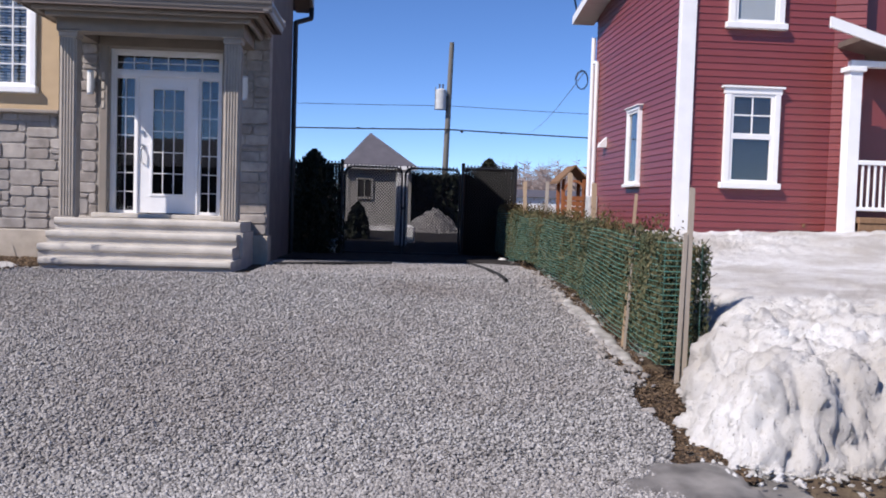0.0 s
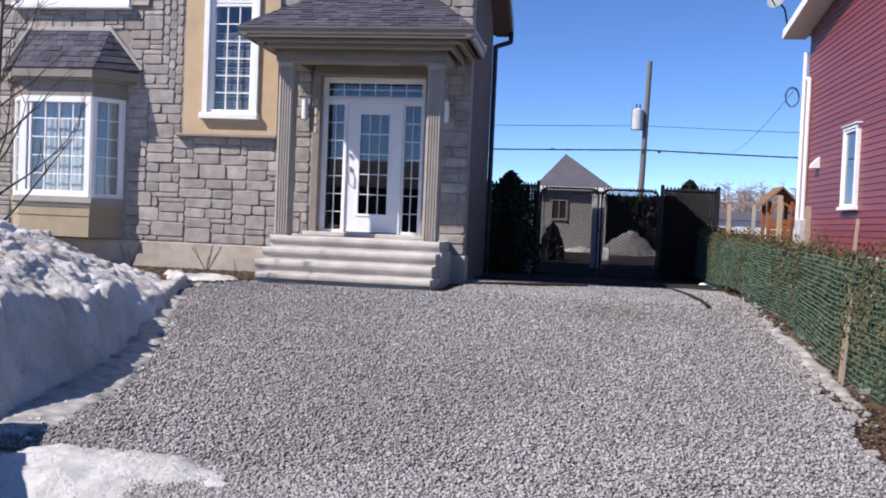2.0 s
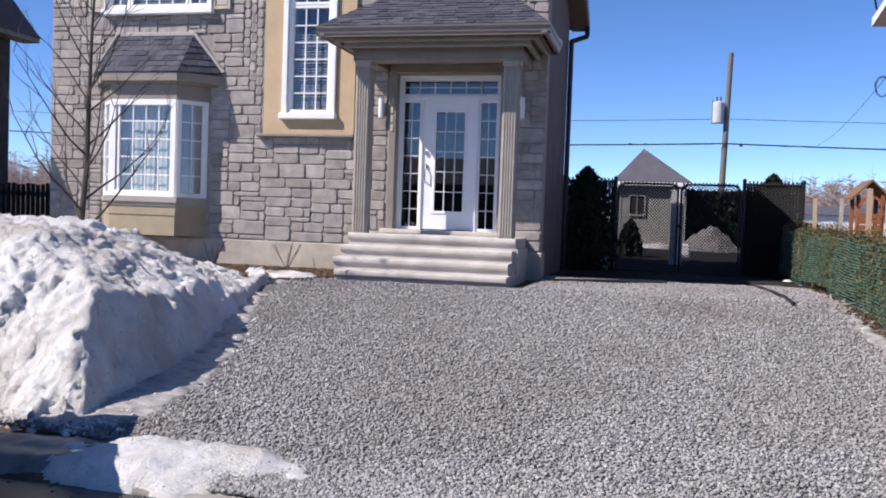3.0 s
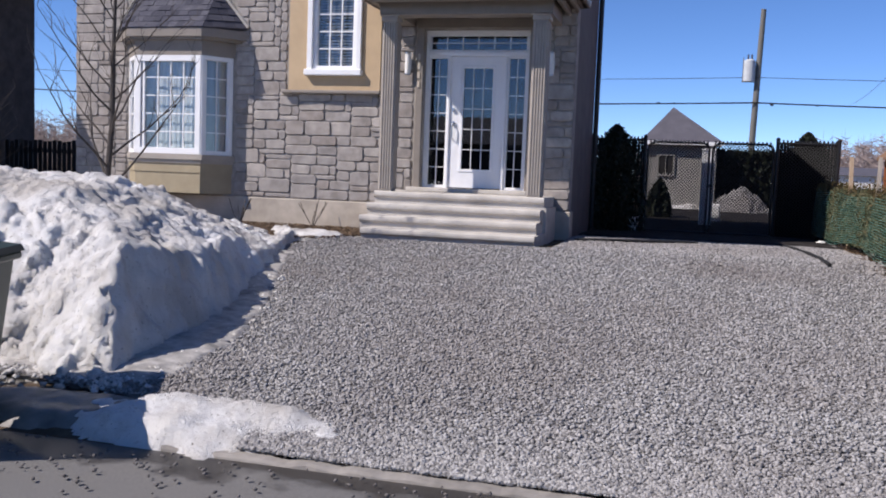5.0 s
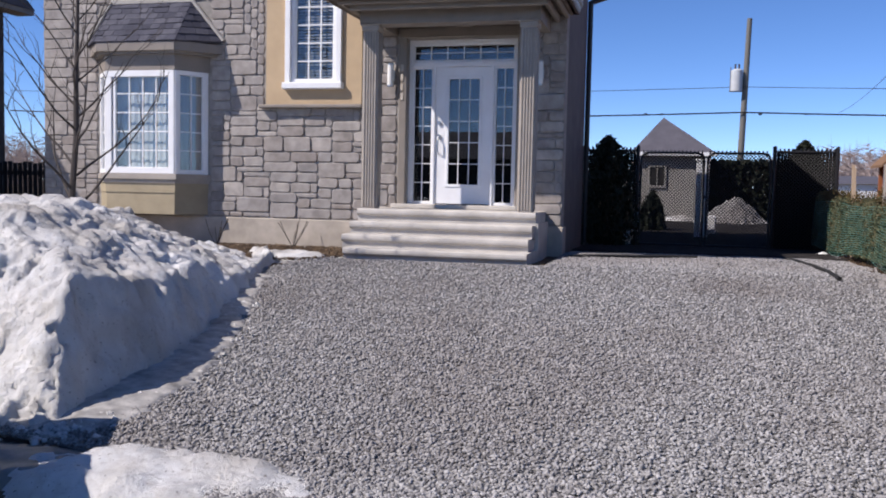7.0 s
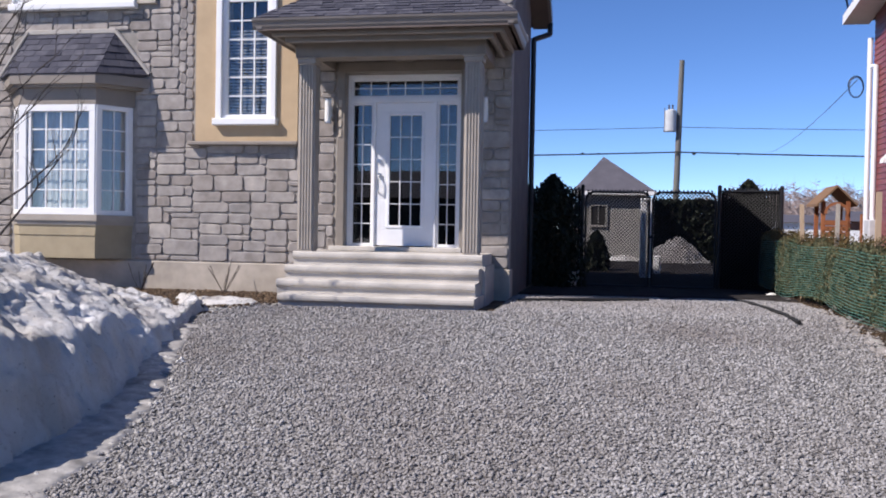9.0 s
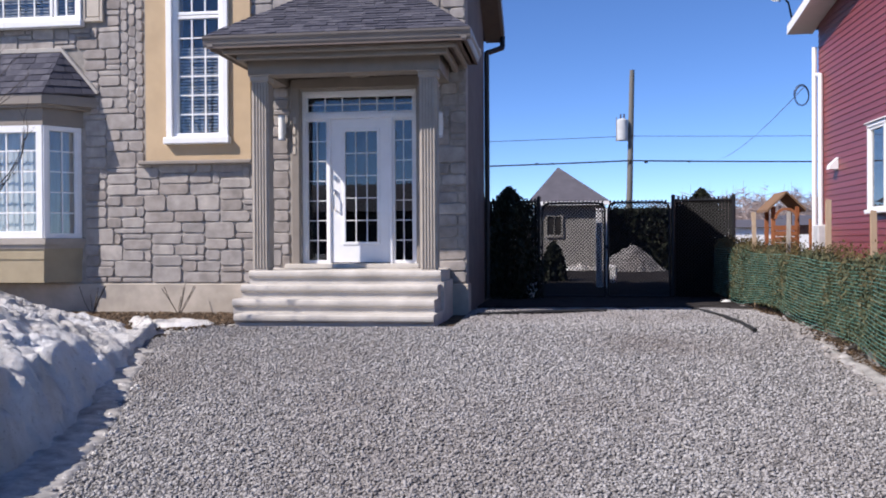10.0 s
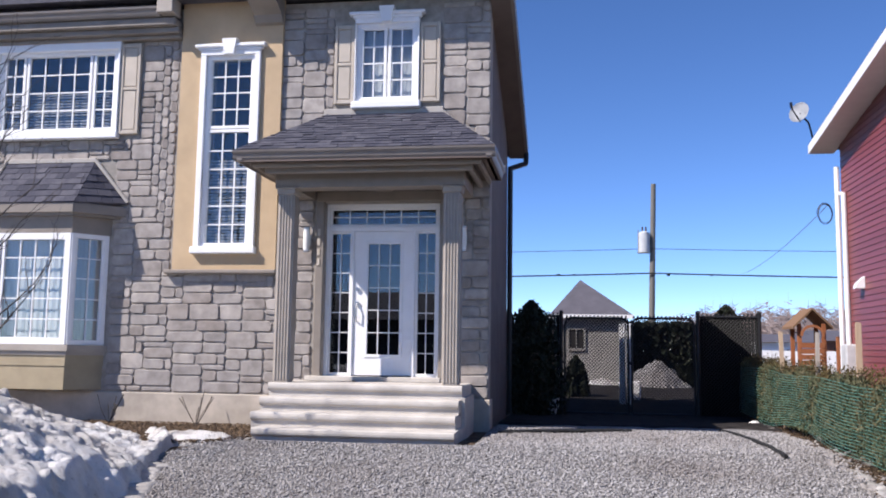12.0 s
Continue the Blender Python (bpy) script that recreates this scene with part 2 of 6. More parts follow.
# ---- mesh helpers ----
def boxed(bm, x0, x1, y0, y1, z0, z1, m=None, bevel=0.0):
    """A box into bm, with bevelled edges where asked, moved by m."""
    vs = bmesh.ops.create_cube(bm, size=1, matrix=Matrix.Translation(((x0 + x1) / 2, (y0 + y1) / 2, (z0 + z1) / 2)) @ Matrix.Diagonal((abs(x1 - x0), abs(y1 - y0), abs(z1 - z0), 1)))["verts"]
    if bevel:
        es = list({e for v in vs for e in v.link_edges})
        r = bmesh.ops.bevel(bm, geom=es, offset=bevel, segments=1, affect="EDGES", profile=0.7)
        vs = list(set(r["verts"]) | {v for v in vs if v.is_valid})
    if m is not None:
        bmesh.ops.transform(bm, matrix=m, verts=vs)
    return vs


def tube(bm, a, b, r0, r1=None, sides=8):
    """A tapered rod from a to b."""
    a, b = Vector(a), Vector(b)
    d = b - a
    q = d.to_track_quat("Z", "Y").to_matrix().to_4x4()
    bmesh.ops.create_cone(bm, cap_ends=True, segments=sides, radius1=r0, radius2=r0 if r1 is None else r1, depth=d.length, matrix=Matrix.Translation((a + b) / 2) @ q)


def sweep(bm, pts, r, sides=6):
    """One unbroken round rod through the points."""
    pts = [Vector(p) for p in pts]
    rings = []
    for i, p in enumerate(pts):
        d = (pts[min(i + 1, len(pts) - 1)] - pts[max(i - 1, 0)]).normalized()
        u = d.orthogonal().normalized() if not rings else (ref - d * ref.dot(d)).normalized()
        ref = u
        w = d.cross(u)
        rings.append([bm.verts.new(p + (u * math.cos(k / sides * math.tau) + w * math.sin(k / sides * math.tau)) * r) for k in range(sides)])
    for a, b in zip(rings, rings[1:]):
        for k in range(sides):
            bm.faces.new((a[k], a[(k + 1) % sides], b[(k + 1) % sides], b[k]))
    bm.faces.new(rings[0][::-1])
    bm.faces.new(rings[-1])


def prism(bm, pts, axis_vec):
    """A polygon of points swept along a vector, closed."""
    k = Vector(axis_vec)
    lo = [bm.verts.new(p) for p in pts]
    hi = [bm.verts.new(Vector(p) + k) for p in pts]
    n = len(pts)
    bm.faces.new(lo[::-1])
    bm.faces.new(hi)
    for i in range(n):
        bm.faces.new((lo[i], lo[(i + 1) % n], hi[(i + 1) % n], hi[i]))


def mesh_of(bm, name, mat, smooth=False):
    bmesh.ops.recalc_face_normals(bm, faces=bm.faces)
    me = bpy.data.meshes.new(name)
    bm.to_mesh(me)
    bm.free()
    me.materials.append(mat)
    if smooth:
        for p in me.polygons:
            p.use_smooth = True
    return me


def thing(name, loc, label, category, group="", kind=""):
    ob = new(name)
    ob.location = loc
    ob.empty_display_size = 0.1
    return tagged(ob, label, category, group, kind)


def origin(ob):
    """Where a thing or part stands in the world; only things have a place of their own."""
    p = Vector(ob.location)
    while ob.parent:
        ob = ob.parent
        p = Vector(ob.location)
    return p


def part(name, bm, mat, parent, label="", smooth=False):
    """One mesh object under a thing or a part, built in world places."""
    me = bm if isinstance(bm, bpy.types.Mesh) else mesh_of(bm, name, mat, smooth)
    ob = new(name, me)
    ob.parent = parent
    if parent.type == "EMPTY":
        ob.matrix_parent_inverse = Matrix.Translation(-origin(parent))
    if label:
        tagged(ob, label)
    return ob


def solid(name, bm, mat, label, category, group="", kind="", smooth=False):
    return tagged(new(name, mesh_of(bm, name, mat, smooth)), label, category, group, kind)


def from_arrays(name, verts, faces, mat, smooth=False):
    me = bpy.data.meshes.new(name)
    me.from_pydata(verts, [], faces)
    me.materials.append(mat)
    if smooth:
        me.polygons.foreach_set("use_smooth", [True] * len(me.polygons))
    me.update()
    return me


def fbm(x, y, f=1.0, seed=0.0, octaves=4):
    return noise.fractal(Vector((x * f, y * f, seed)), 0.9, 2.0, octaves)


def rough(x, y, f=1.0, seed=0.0, octaves=5):
    """Jagged relief, with strong small lumps."""
    return noise.fractal(Vector((x * f, y * f, seed)), 0.25, 2.1, octaves)


# ---- ground ----
GY = [-60, 2.62, 2.8, 10, 12, 16, 24, 60, 400]
GZ = [0.08, 0.08, 0.13, 0.72, 0.73, 0.66, 0.75, 1.0, 1.5]


def ground_z(x, y):
    return float(np.interp(y, GY, GZ))


def sheet(name, xs, ys, zf, mat, smooth=True):
    verts = [(x, y, zf(x, y)) for y in ys for x in xs]
    n = len(xs)
    faces = [(j * n + i, j * n + i + 1, (j + 1) * n + i + 1, (j + 1) * n + i) for j in range(len(ys) - 1) for i in range(n - 1)]
    return from_arrays(name, verts, faces, mat, smooth)


xs = [-600, -200, -80, -40] + list(np.arange(-24, 24.1, 0.5)) + [40, 80, 200, 600]
ys = [-600, -200, -60, -20, 0, 2.0, 2.6] + list(np.arange(2.8, 30.1, 0.4)) + [36, 44, 60, 100, 200, 400, 900]
tagged(new("ground", sheet("ground", xs, ys, lambda x, y: ground_z(x, y) - 0.03 + (0.025 * fbm(x, y, 1.2) if 2.8 < y < 30 else 0), SOIL)),
       "brown thawing soil with dead grass and mud", "ground", kind="structure")
tagged(new("road", sheet("road", [-80, -20, -10, 0, 10, 20, 80], [-7.5, -3, 0, 2.62], lambda x, y: 0.085 + 0.01 * math.cos(y), ASPHALT)),
       "grey asphalt street with a wet dark gutter", "road", kind="structure")


def edge_left(y):
    return float(np.interp(y, [2.8, 3.2, 3.45, 4.0, 4.6, 5.5, 6.6, 8.0, 8.8, 9.4, 9.9, 12], [-2.95, -3.7, -5.6, -5.0, -4.5, -4.5, -4.85, -5.4, -5.6, -5.4, -5.08, -5.0]))


def edge_right(y):
    return float(np.interp(y, [2.8, 3.6, 5.6, 7.6, 10, 12.2, 17], [0.75, 1.0, 1.15, 1.22, 1.27, 1.33, 1.4])) + 0.05 * math.sin(y * 5.1)


def drive():
    ysd = list(np.arange(2.72, 14.9, 0.15))
    k = 40
    verts, faces = [], []
    for y in ysd:
        a, b = edge_left(y) - 0.1, edge_right(y) + 0.08
        if y > 9.9:
            a = -2.45
        for i in range(k + 1):
            x = a + (b - a) * i / k
            verts.append((x, y, ground_z(x, y) + 0.012 + 0.012 * fbm(x, y, 0.9, 3)))
    for j in range(len(ysd) - 1):
        for i in range(k):
            q = j * (k + 1) + i
            faces.append((q, q + 1, q + k + 2, q + k + 1))
    tagged(new("driveway", from_arrays("driveway", verts, faces, GRAVELBED, True)), "grey crushed stone driveway rising to the house", "driveway", kind="structure")


drive()


# sheet painted near-black for the house's shade before and behind the gate
def shade_ground():
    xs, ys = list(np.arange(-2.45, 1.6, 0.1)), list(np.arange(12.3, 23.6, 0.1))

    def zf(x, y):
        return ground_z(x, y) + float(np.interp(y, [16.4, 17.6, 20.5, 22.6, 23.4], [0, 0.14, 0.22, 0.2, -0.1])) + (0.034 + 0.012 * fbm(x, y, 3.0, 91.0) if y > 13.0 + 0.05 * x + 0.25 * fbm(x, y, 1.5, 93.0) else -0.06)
    tagged(new("ground_bed", sheet("ground_bed", xs, ys, zf, SHADESOIL)), "dark sheet standing for house shade between driveway and yard", "ground", kind="structure")


shade_ground()


def kerb():
    """A low worn kerb, crumbled along its edge."""
    xs = np.arange(-3.6, 12, 0.06)
    verts, faces = [], []
    for x in xs:
        w = 0.02 * fbm(x, 0, 2.0, 61.0) + 0.012 * fbm(x, 0, 9.0, 63.0)
        h = 0.1 + 0.014 * fbm(x, 1, 1.6, 65.0) + 0.014 * fbm(x, 1, 7.0, 67.0)
        verts += [(x, 2.62 + w, 0.03), (x, 2.635 + w, h - 0.02), (x, 2.65 + w, h - 0.006), (x, 2.71 + w * 1.4, h), (x, 2.77, 0.05)]
    for i in range(len(xs) - 1):
        for k in range(4):
            q = i * 5 + k
            faces.append((q, q + 5, q + 6, q + 1))
    tagged(new("kerb", from_arrays("kerb", verts, faces, CURB)), "worn low concrete kerb between street and gravel", "kerb", kind="structure")


kerb()

# ---- the stone house ----
FY = 11.85          # front wall
HX0, HX1 = -11.1, -2.49
SIDE_END = 14.8
house = thing("house", (-6.8, 12.0, 0.7), "two-storey house faced in grey-brown stone with tan stucco panel", "house")


def roofline(y):
    """Underside of the roof over the side wall."""
    return float(np.interp(y, [11.0, 11.85, SIDE_END, 17], [6.95, 6.8, 5.32, 4.75]))


def local(x, y, ang=0.0):
    """A wall's own axes: x along it, y into it, z up."""
    return Matrix.Translation((x, y, 0)) @ Matrix.Rotation(radians(ang), 4, "Z")


HOLES = [(-6.66, -5.92, 3.205, 6.03), (-4.42, -3.52, 5.29, 6.42), (-10.0, -8.1, 4.95, 6.4), (-4.82, -3.18, 1.36, 3.83), (-9.6, -8.15, 1.75, 3.38)]


def holed_wall(x0, x1, z0, z1, y0, y1, holes, mat, name, parent):
    """A wall slab with rectangular openings, from boxes between the cuts."""
    bm = bmesh.new()
    cx = sorted({x0, x1, *[h[0] for h in holes], *[h[1] for h in holes]})
    cx = [c for c in cx if x0 <= c <= x1]
    for a, b in zip(cx, cx[1:]):
        zs = [z0]
        for h in sorted((h for h in holes if h[0] < (a + b) / 2 < h[1]), key=lambda h: h[2]):
            zs += [h[2], h[3]]
        zs.append(z1)
        for c, d in zip(zs[::2], zs[1::2]):
            if d > c:
                boxed(bm, a, b, y0, y1, c, d)
    bmesh.ops.remove_doubles(bm, verts=bm.verts, dist=0.0005)
    return part(name, bm, mat, parent)


front_wall = holed_wall(HX0, HX1, 1.13, 6.8, FY, FY + 0.28, HOLES, MORTAR, "wall", house)
bm = bmesh.new()
boxed(bm, HX0, HX1 + 0.03, FY - 0.03, FY + 0.3, 0.3, 1.13, bevel=0.012)
part("foundation", bm, PARGE, house, "bare parged concrete foundation")
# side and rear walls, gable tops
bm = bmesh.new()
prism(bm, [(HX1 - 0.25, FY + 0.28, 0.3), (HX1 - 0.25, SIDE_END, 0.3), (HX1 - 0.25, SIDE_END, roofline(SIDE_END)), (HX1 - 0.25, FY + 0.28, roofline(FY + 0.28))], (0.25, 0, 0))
# taupe darkened in the colour itself, to deepen this side's shade
part("side_wall", bm, plain("side_cladding_shade", (0.13, 0.112, 0.102), 0.85, 0.18, 3, 0.4, 30), house, "taupe side cladding, darkened in its colour for shade")
bm = bmesh.new()
prism(bm, [(HX0, FY + 0.28, 0.3), (HX0, SIDE_END, 0.3), (HX0, SIDE_END, roofline(SIDE_END)), (HX0, FY + 0.28, roofline(FY + 0.28))], (0.25, 0, 0))
part("side_wall", bm, MORTAR, house)
bm = bmesh.new()
boxed(bm, HX0, HX1, SIDE_END - 0.25, SIDE_END, 0.3, roofline(SIDE_END))
part("rear_wall", bm, MORTAR, house)
# unseen floor and inner wall, painted near-black as the rooms' shade
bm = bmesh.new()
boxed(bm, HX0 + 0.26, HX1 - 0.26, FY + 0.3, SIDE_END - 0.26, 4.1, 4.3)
part("floor_slab", bm, ROOMSHADE, house)
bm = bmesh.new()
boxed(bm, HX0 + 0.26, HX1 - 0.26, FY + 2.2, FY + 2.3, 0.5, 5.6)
part("inner_wall", bm, ROOMSHADE, house)

# main roof
bm = bmesh.new()
pts = []
for y in (11.4, 12.0, SIDE_END + 0.45):
    pts.append((HX0 - 0.4, y, {11.4: 6.82, 12.0: 6.86}.get(y, roofline(y))))
top = [(p[0], p[1], p[2] + 0.26) for p in pts]
prism(bm, pts + top[::-1], (HX1 + 0.28 - HX0 + 0.4, 0, 0))
part("roof", bm, SHINGLE, house, "dark asphalt roof with brown eaves")
bm = bmesh.new()
prism(bm, [(HX1 + 0.282, 11.38, 6.8), (HX1 + 0.282, SIDE_END + 0.47, roofline(SIDE_END + 0.47) - 0.02), (HX1 + 0.282, SIDE_END + 0.47, roofline(SIDE_END + 0.47) + 0.2), (HX1 + 0.282, 11.38, 7.08)], (0.05, 0, 0))
part("rake_board", bm, GUTTER, house)
bm = bmesh.new()
prism(bm, [(HX1 + 0.0, 11.42, 6.79), (HX1 + 0.0, SIDE_END + 0.45, roofline(SIDE_END + 0.45) - 0.03), (HX1 + 0.28, SIDE_END + 0.45, roofline(SIDE_END + 0.45) - 0.03), (HX1 + 0.28, 11.42, 6.79)], (0, 0, 0.02))
part("soffit", bm, SOFFIT, house)


def gutter_run(x0, x1, y, z, parent, name="gutter"):
    """A gutter with an ogee face along x."""
    bm = bmesh.new()
    prof = [(0, 0), (-0.07, 0.0), (-0.09, 0.03), (-0.1, 0.07), (-0.125, 0.1), (-0.13, 0.13), (-0.12, 0.13), (-0.09, 0.085), (-0.01, 0.03), (0, 0.12)]
    prism(bm, [(x0, y + a, z + b) for a, b in prof], (x1 - x0, 0, 0))
    return part(name, bm, GUTTER, parent)


gutter_run(HX0 - 0.4, -7.3, 11.58, 6.58, house)
for y0, z0, z1, x1 in ((11.56, 6.46, 6.58, -7.1), (11.64, 6.37, 6.46, -7.08), (11.72, 6.31, 6.37, -7.07)):
    bm = bmesh.new()
    boxed(bm, HX0 - 0.4, x1, y0, FY - 0.002, z0, z1, bevel=0.014)
    part("cornice", bm, TAUPE, house)
bm = bmesh.new()
boxed(bm, -7.33, -7.08, 11.42, 11.7, 6.6, 6.84, bevel=0.012)
part("gutter_end_box", bm, FLUTE, house, "beige boxed end of the eave")
bm = bmesh.new()
prism(bm, [(HX0 - 0.4, 11.5, 6.7), (HX0 - 0.4, 12.2, 7.3), (HX0 - 0.4, 12.2, 7.2), (HX0 - 0.4, 11.5, 6.64)], (-7.2 - HX0 + 0.4, 0, 0))
part("front_roof", bm, SHINGLE, house, "blue-grey shingle slope above the eave")
# downspout at the rear corner
bm = bmesh.new()
for a, b in (((HX1 + 0.3, SIDE_END + 0.35, 5.25), (HX1 + 0.3, SIDE_END + 0.3, 5.05)), ((HX1 + 0.3, SIDE_END + 0.3, 5.05), (HX1 + 0.05, SIDE_END + 0.0, 4.9)), ((HX1 + 0.05, SIDE_END, 4.92), (HX1 + 0.05, SIDE_END, 0.75))):
    tube(bm, a, b, 0.045, sides=8)
part("downspout", bm, BLACK, house, "black downspout at the rear corner")

# tan stucco panel with its ledge
holed_wall(-7.07, -5.52, 2.88, 6.8, FY - 0.075, FY - 0.002, HOLES[:1], STUCCO, "stucco_panel", house)
bm = bmesh.new()
boxed(bm, -7.18, -5.5, FY - 0.13, FY - 0.004, 2.82, 2.88, bevel=0.015)
part("ledge", bm, TAUPE, house)


def bracket(x, z):
    bm = bmesh.new()
    pts = [(x, FY - 0.08, z + 0.35), (x, FY - 0.08, z), (x, FY - 0.14, z + 0.02), (x, FY - 0.2, z + 0.12), (x, FY - 0.34, z + 0.18), (x, FY - 0.5, z + 0.24), (x, FY - 0.5, z + 0.35)]
    prism(bm, pts, (0.42, 0, 0))
    part("eave_bracket", bm, TAUPE, house)


bracket(-5.93, 6.46)
bm = bmesh.new()
prism(bm, [(-7.38, 11.36, 7.1), (-6.3, 11.36, 7.9), (-5.38, 11.36, 7.2), (-5.38, 11.36, 7.42), (-6.3, 11.36, 8.12), (-7.38, 11.36, 7.32)], (0, 0.5, 0))
part("gable_roof", bm, GUTTER, house, "brown gable roof over the stucco panel")
bm = bmesh.new()
prism(bm, [(-7.07, FY - 0.075, 6.8), (-5.52, FY - 0.075, 6.8), (-5.52, FY - 0.075, 7.3), (-6.3, FY - 0.075, 7.88), (-7.07, FY - 0.075, 7.3)], (0, 0.07, 0))
part("gable_wall", bm, STUCCO, house)


def window(name, m, w, z0, z1, sashes, parent, depth=0.1, frame_w=0.06, blind=0, label="", drape=False, lowered=0.75):
    """A white vinyl window on a wall's axes m, w wide from x=0; sashes: (x0, x1, z0, z1, columns, rows)."""
    bm = bmesh.new()
    for a in ((0, w, z0, z0 + frame_w), (0, w, z1 - frame_w, z1)):
        boxed(bm, a[0], a[1], -0.02, depth, a[2], a[3], m, 0.006)
    for a in ((0, frame_w), (w - frame_w, w)):
        boxed(bm, a[0], a[1], -0.018, depth, z0 + frame_w * 0.9, z1 - frame_w * 0.9, m, 0.006)
    win = part(name, bm, WHITE, parent, label)
    for x0, x1, a, b, cols, rows in sashes:
        bm = bmesh.new()
        s = 0.045
        for q in ((x0, x1, a, a + s), (x0, x1, b - s, b)):
            boxed(bm, q[0], q[1], 0.0, 0.05, q[2], q[3], m, 0.005)
        for q in ((x0, x0 + s), (x1 - s, x1)):
            boxed(bm, q[0], q[1], 0.002, 0.05, a + s * 0.9, b - s * 0.9, m, 0.005)
        part("sash", bm, WHITE, win)
        bm = bmesh.new()
        for i in range(1, cols):
            c = x0 + s + (x1 - x0 - 2 * s) * i / cols
            boxed(bm, c - 0.009, c + 0.009, 0.012, 0.03, a + s, b - s, m)
        for i in range(1, rows):
            c = a + s + (b - a - 2 * s) * i / rows
            boxed(bm, x0 + s, x1 - s, 0.013, 0.029, c - 0.009, c + 0.009, m)
        if cols + rows > 2:
            part("grille", bm, WHITE, win)
        bm = bmesh.new()
        boxed(bm, x0 + s * 0.8, x1 - s * 0.8, 0.032, 0.036, a + s * 0.8, b - s * 0.8, m)
        pane = part("pane", bm, GLASS, win)
        pane.visible_shadow = False
        if blind and a < z0 + 0.6:
            bm = bmesh.new()
            z = a + 0.03
            while z < a + (b - a) * lowered:
                boxed(bm, x0 + 0.02, x1 - 0.02, 0.075, 0.1, z, z + 0.022, m)
                z += blind
            part("blind", bm, BLIND, win)
        if drape:
            bm = bmesh.new()
            n = max(6, int((x1 - x0) / 0.03))
            vs = []
            for i in range(n + 1):
                x = x0 + (x1 - x0) * i / n
                y = 0.12 + 0.006 * math.sin(i * 1.7) + 0.003 * math.sin(i * 0.6)
                vs.append((bm.verts.new(m @ Vector((x, y, a))), bm.verts.new(m @ Vector((x, y * 1.0, b)))))
            for p, q in zip(vs, vs[1:]):
                bm.faces.new((p[0], q[0], q[1], p[1]))
            part("curtain", bm, DRAPE, win)
    return win


def casing(win, m, x0, x1, z0, z1, head=True, t=0.09, mat=None, key=True, sill=True, out=0.05):
    """Trim round an opening: side boards, head with cornice and keystone, sill."""
    mat = mat or WHITE
    for a, b in ((x0 - t, x0), (x1, x1 + t)):
        bm = bmesh.new()
        boxed(bm, a, b, -out, 0.02, z0, z1, m, 0.006)
        part("side_casing", bm, mat, win)
    if head:
        bm = bmesh.new()
        boxed(bm, x0 - t, x1 + t, -out, 0.02, z1, z1 + 0.07, m, 0.005)
        boxed(bm, x0 - t - 0.03, x1 + t + 0.03, -out - 0.02, 0.02, z1 + 0.07, z1 + 0.11, m, 0.005)
        boxed(bm, x0 - t - 0.08, x1 + t + 0.08, -out - 0.05, 0.02, z1 + 0.11, z1 + 0.16, m, 0.008)
        part("head_cornice", bm, mat, win)
        if key:
            bm = bmesh.new()
            c = (x0 + x1) / 2
            pts = [(c - 0.07, -out - 0.08, z1 - 0.01), (c + 0.07, -out - 0.08, z1 - 0.01), (c + 0.11, -out - 0.08, z1 + 0.22), (c - 0.11, -out - 0.08, z1 + 0.22)]
            prism(bm, [m @ Vector(p) for p in pts], m.to_3x3() @ Vector((0, 0.12, 0)))
            part("keystone", bm, mat, win)
    if sill:
        bm = bmesh.new()
        boxed(bm, x0 - t - 0.03, x1 + t + 0.03, -out - 0.05, 0.02, z0 - 0.1, z0, m, 0.012)
        part("sill", bm, mat, win)


# tall stair window in the stucco
M = local(-6.66, FY - 0.06)
W = 0.74
win = window("window", M, W, 3.205, 6.03, [(0.03, W - 0.03, 3.22, 4.93, 3, 6), (0.03, W - 0.03, 4.94, 6.01, 3, 4)], house, blind=0.045, label="tall white-framed stair window with lowered blinds")
casing(win, local(-6.66, FY - 0.075), 0, W, 3.205, 6.03, t=0.085)
# bedroom window over the porch
M = local(-4.42, FY - 0.03)
W = 0.9
win = window("window", M, W, 5.27, 6.43, [(0.05, 0.44, 5.31, 6.39, 2, 4), (0.46, W - 0.05, 5.31, 6.39, 2, 4)], house, drape=True, label="white double casement window over the porch")
casing(win, local(-4.42, FY - 0.04), 0, W, 5.27, 6.43, t=0.02)
# wide window over the bay
M = local(-10.02, FY - 0.03)
W = 1.95
win = window("window", M, W, 4.93, 6.2, [(0.05, 0.42, 4.97, 6.17, 2, 4), (0.44, 1.51, 4.97, 6.17, 4, 4), (1.53, W - 0.05, 4.97, 6.17, 2, 4)], house, blind=0.045, lowered=0.5, label="wide white three-part window over the bay")
casing(win, local(-10.02, FY - 0.04), 0, W, 4.93, 6.2, head=False, t=0.03)
bm = bmesh.new()
boxed(bm, -10.08, -8.03, FY - 0.1, FY, 6.19, 6.36, bevel=0.01)
part("head_panel", bm, WHITE, win)


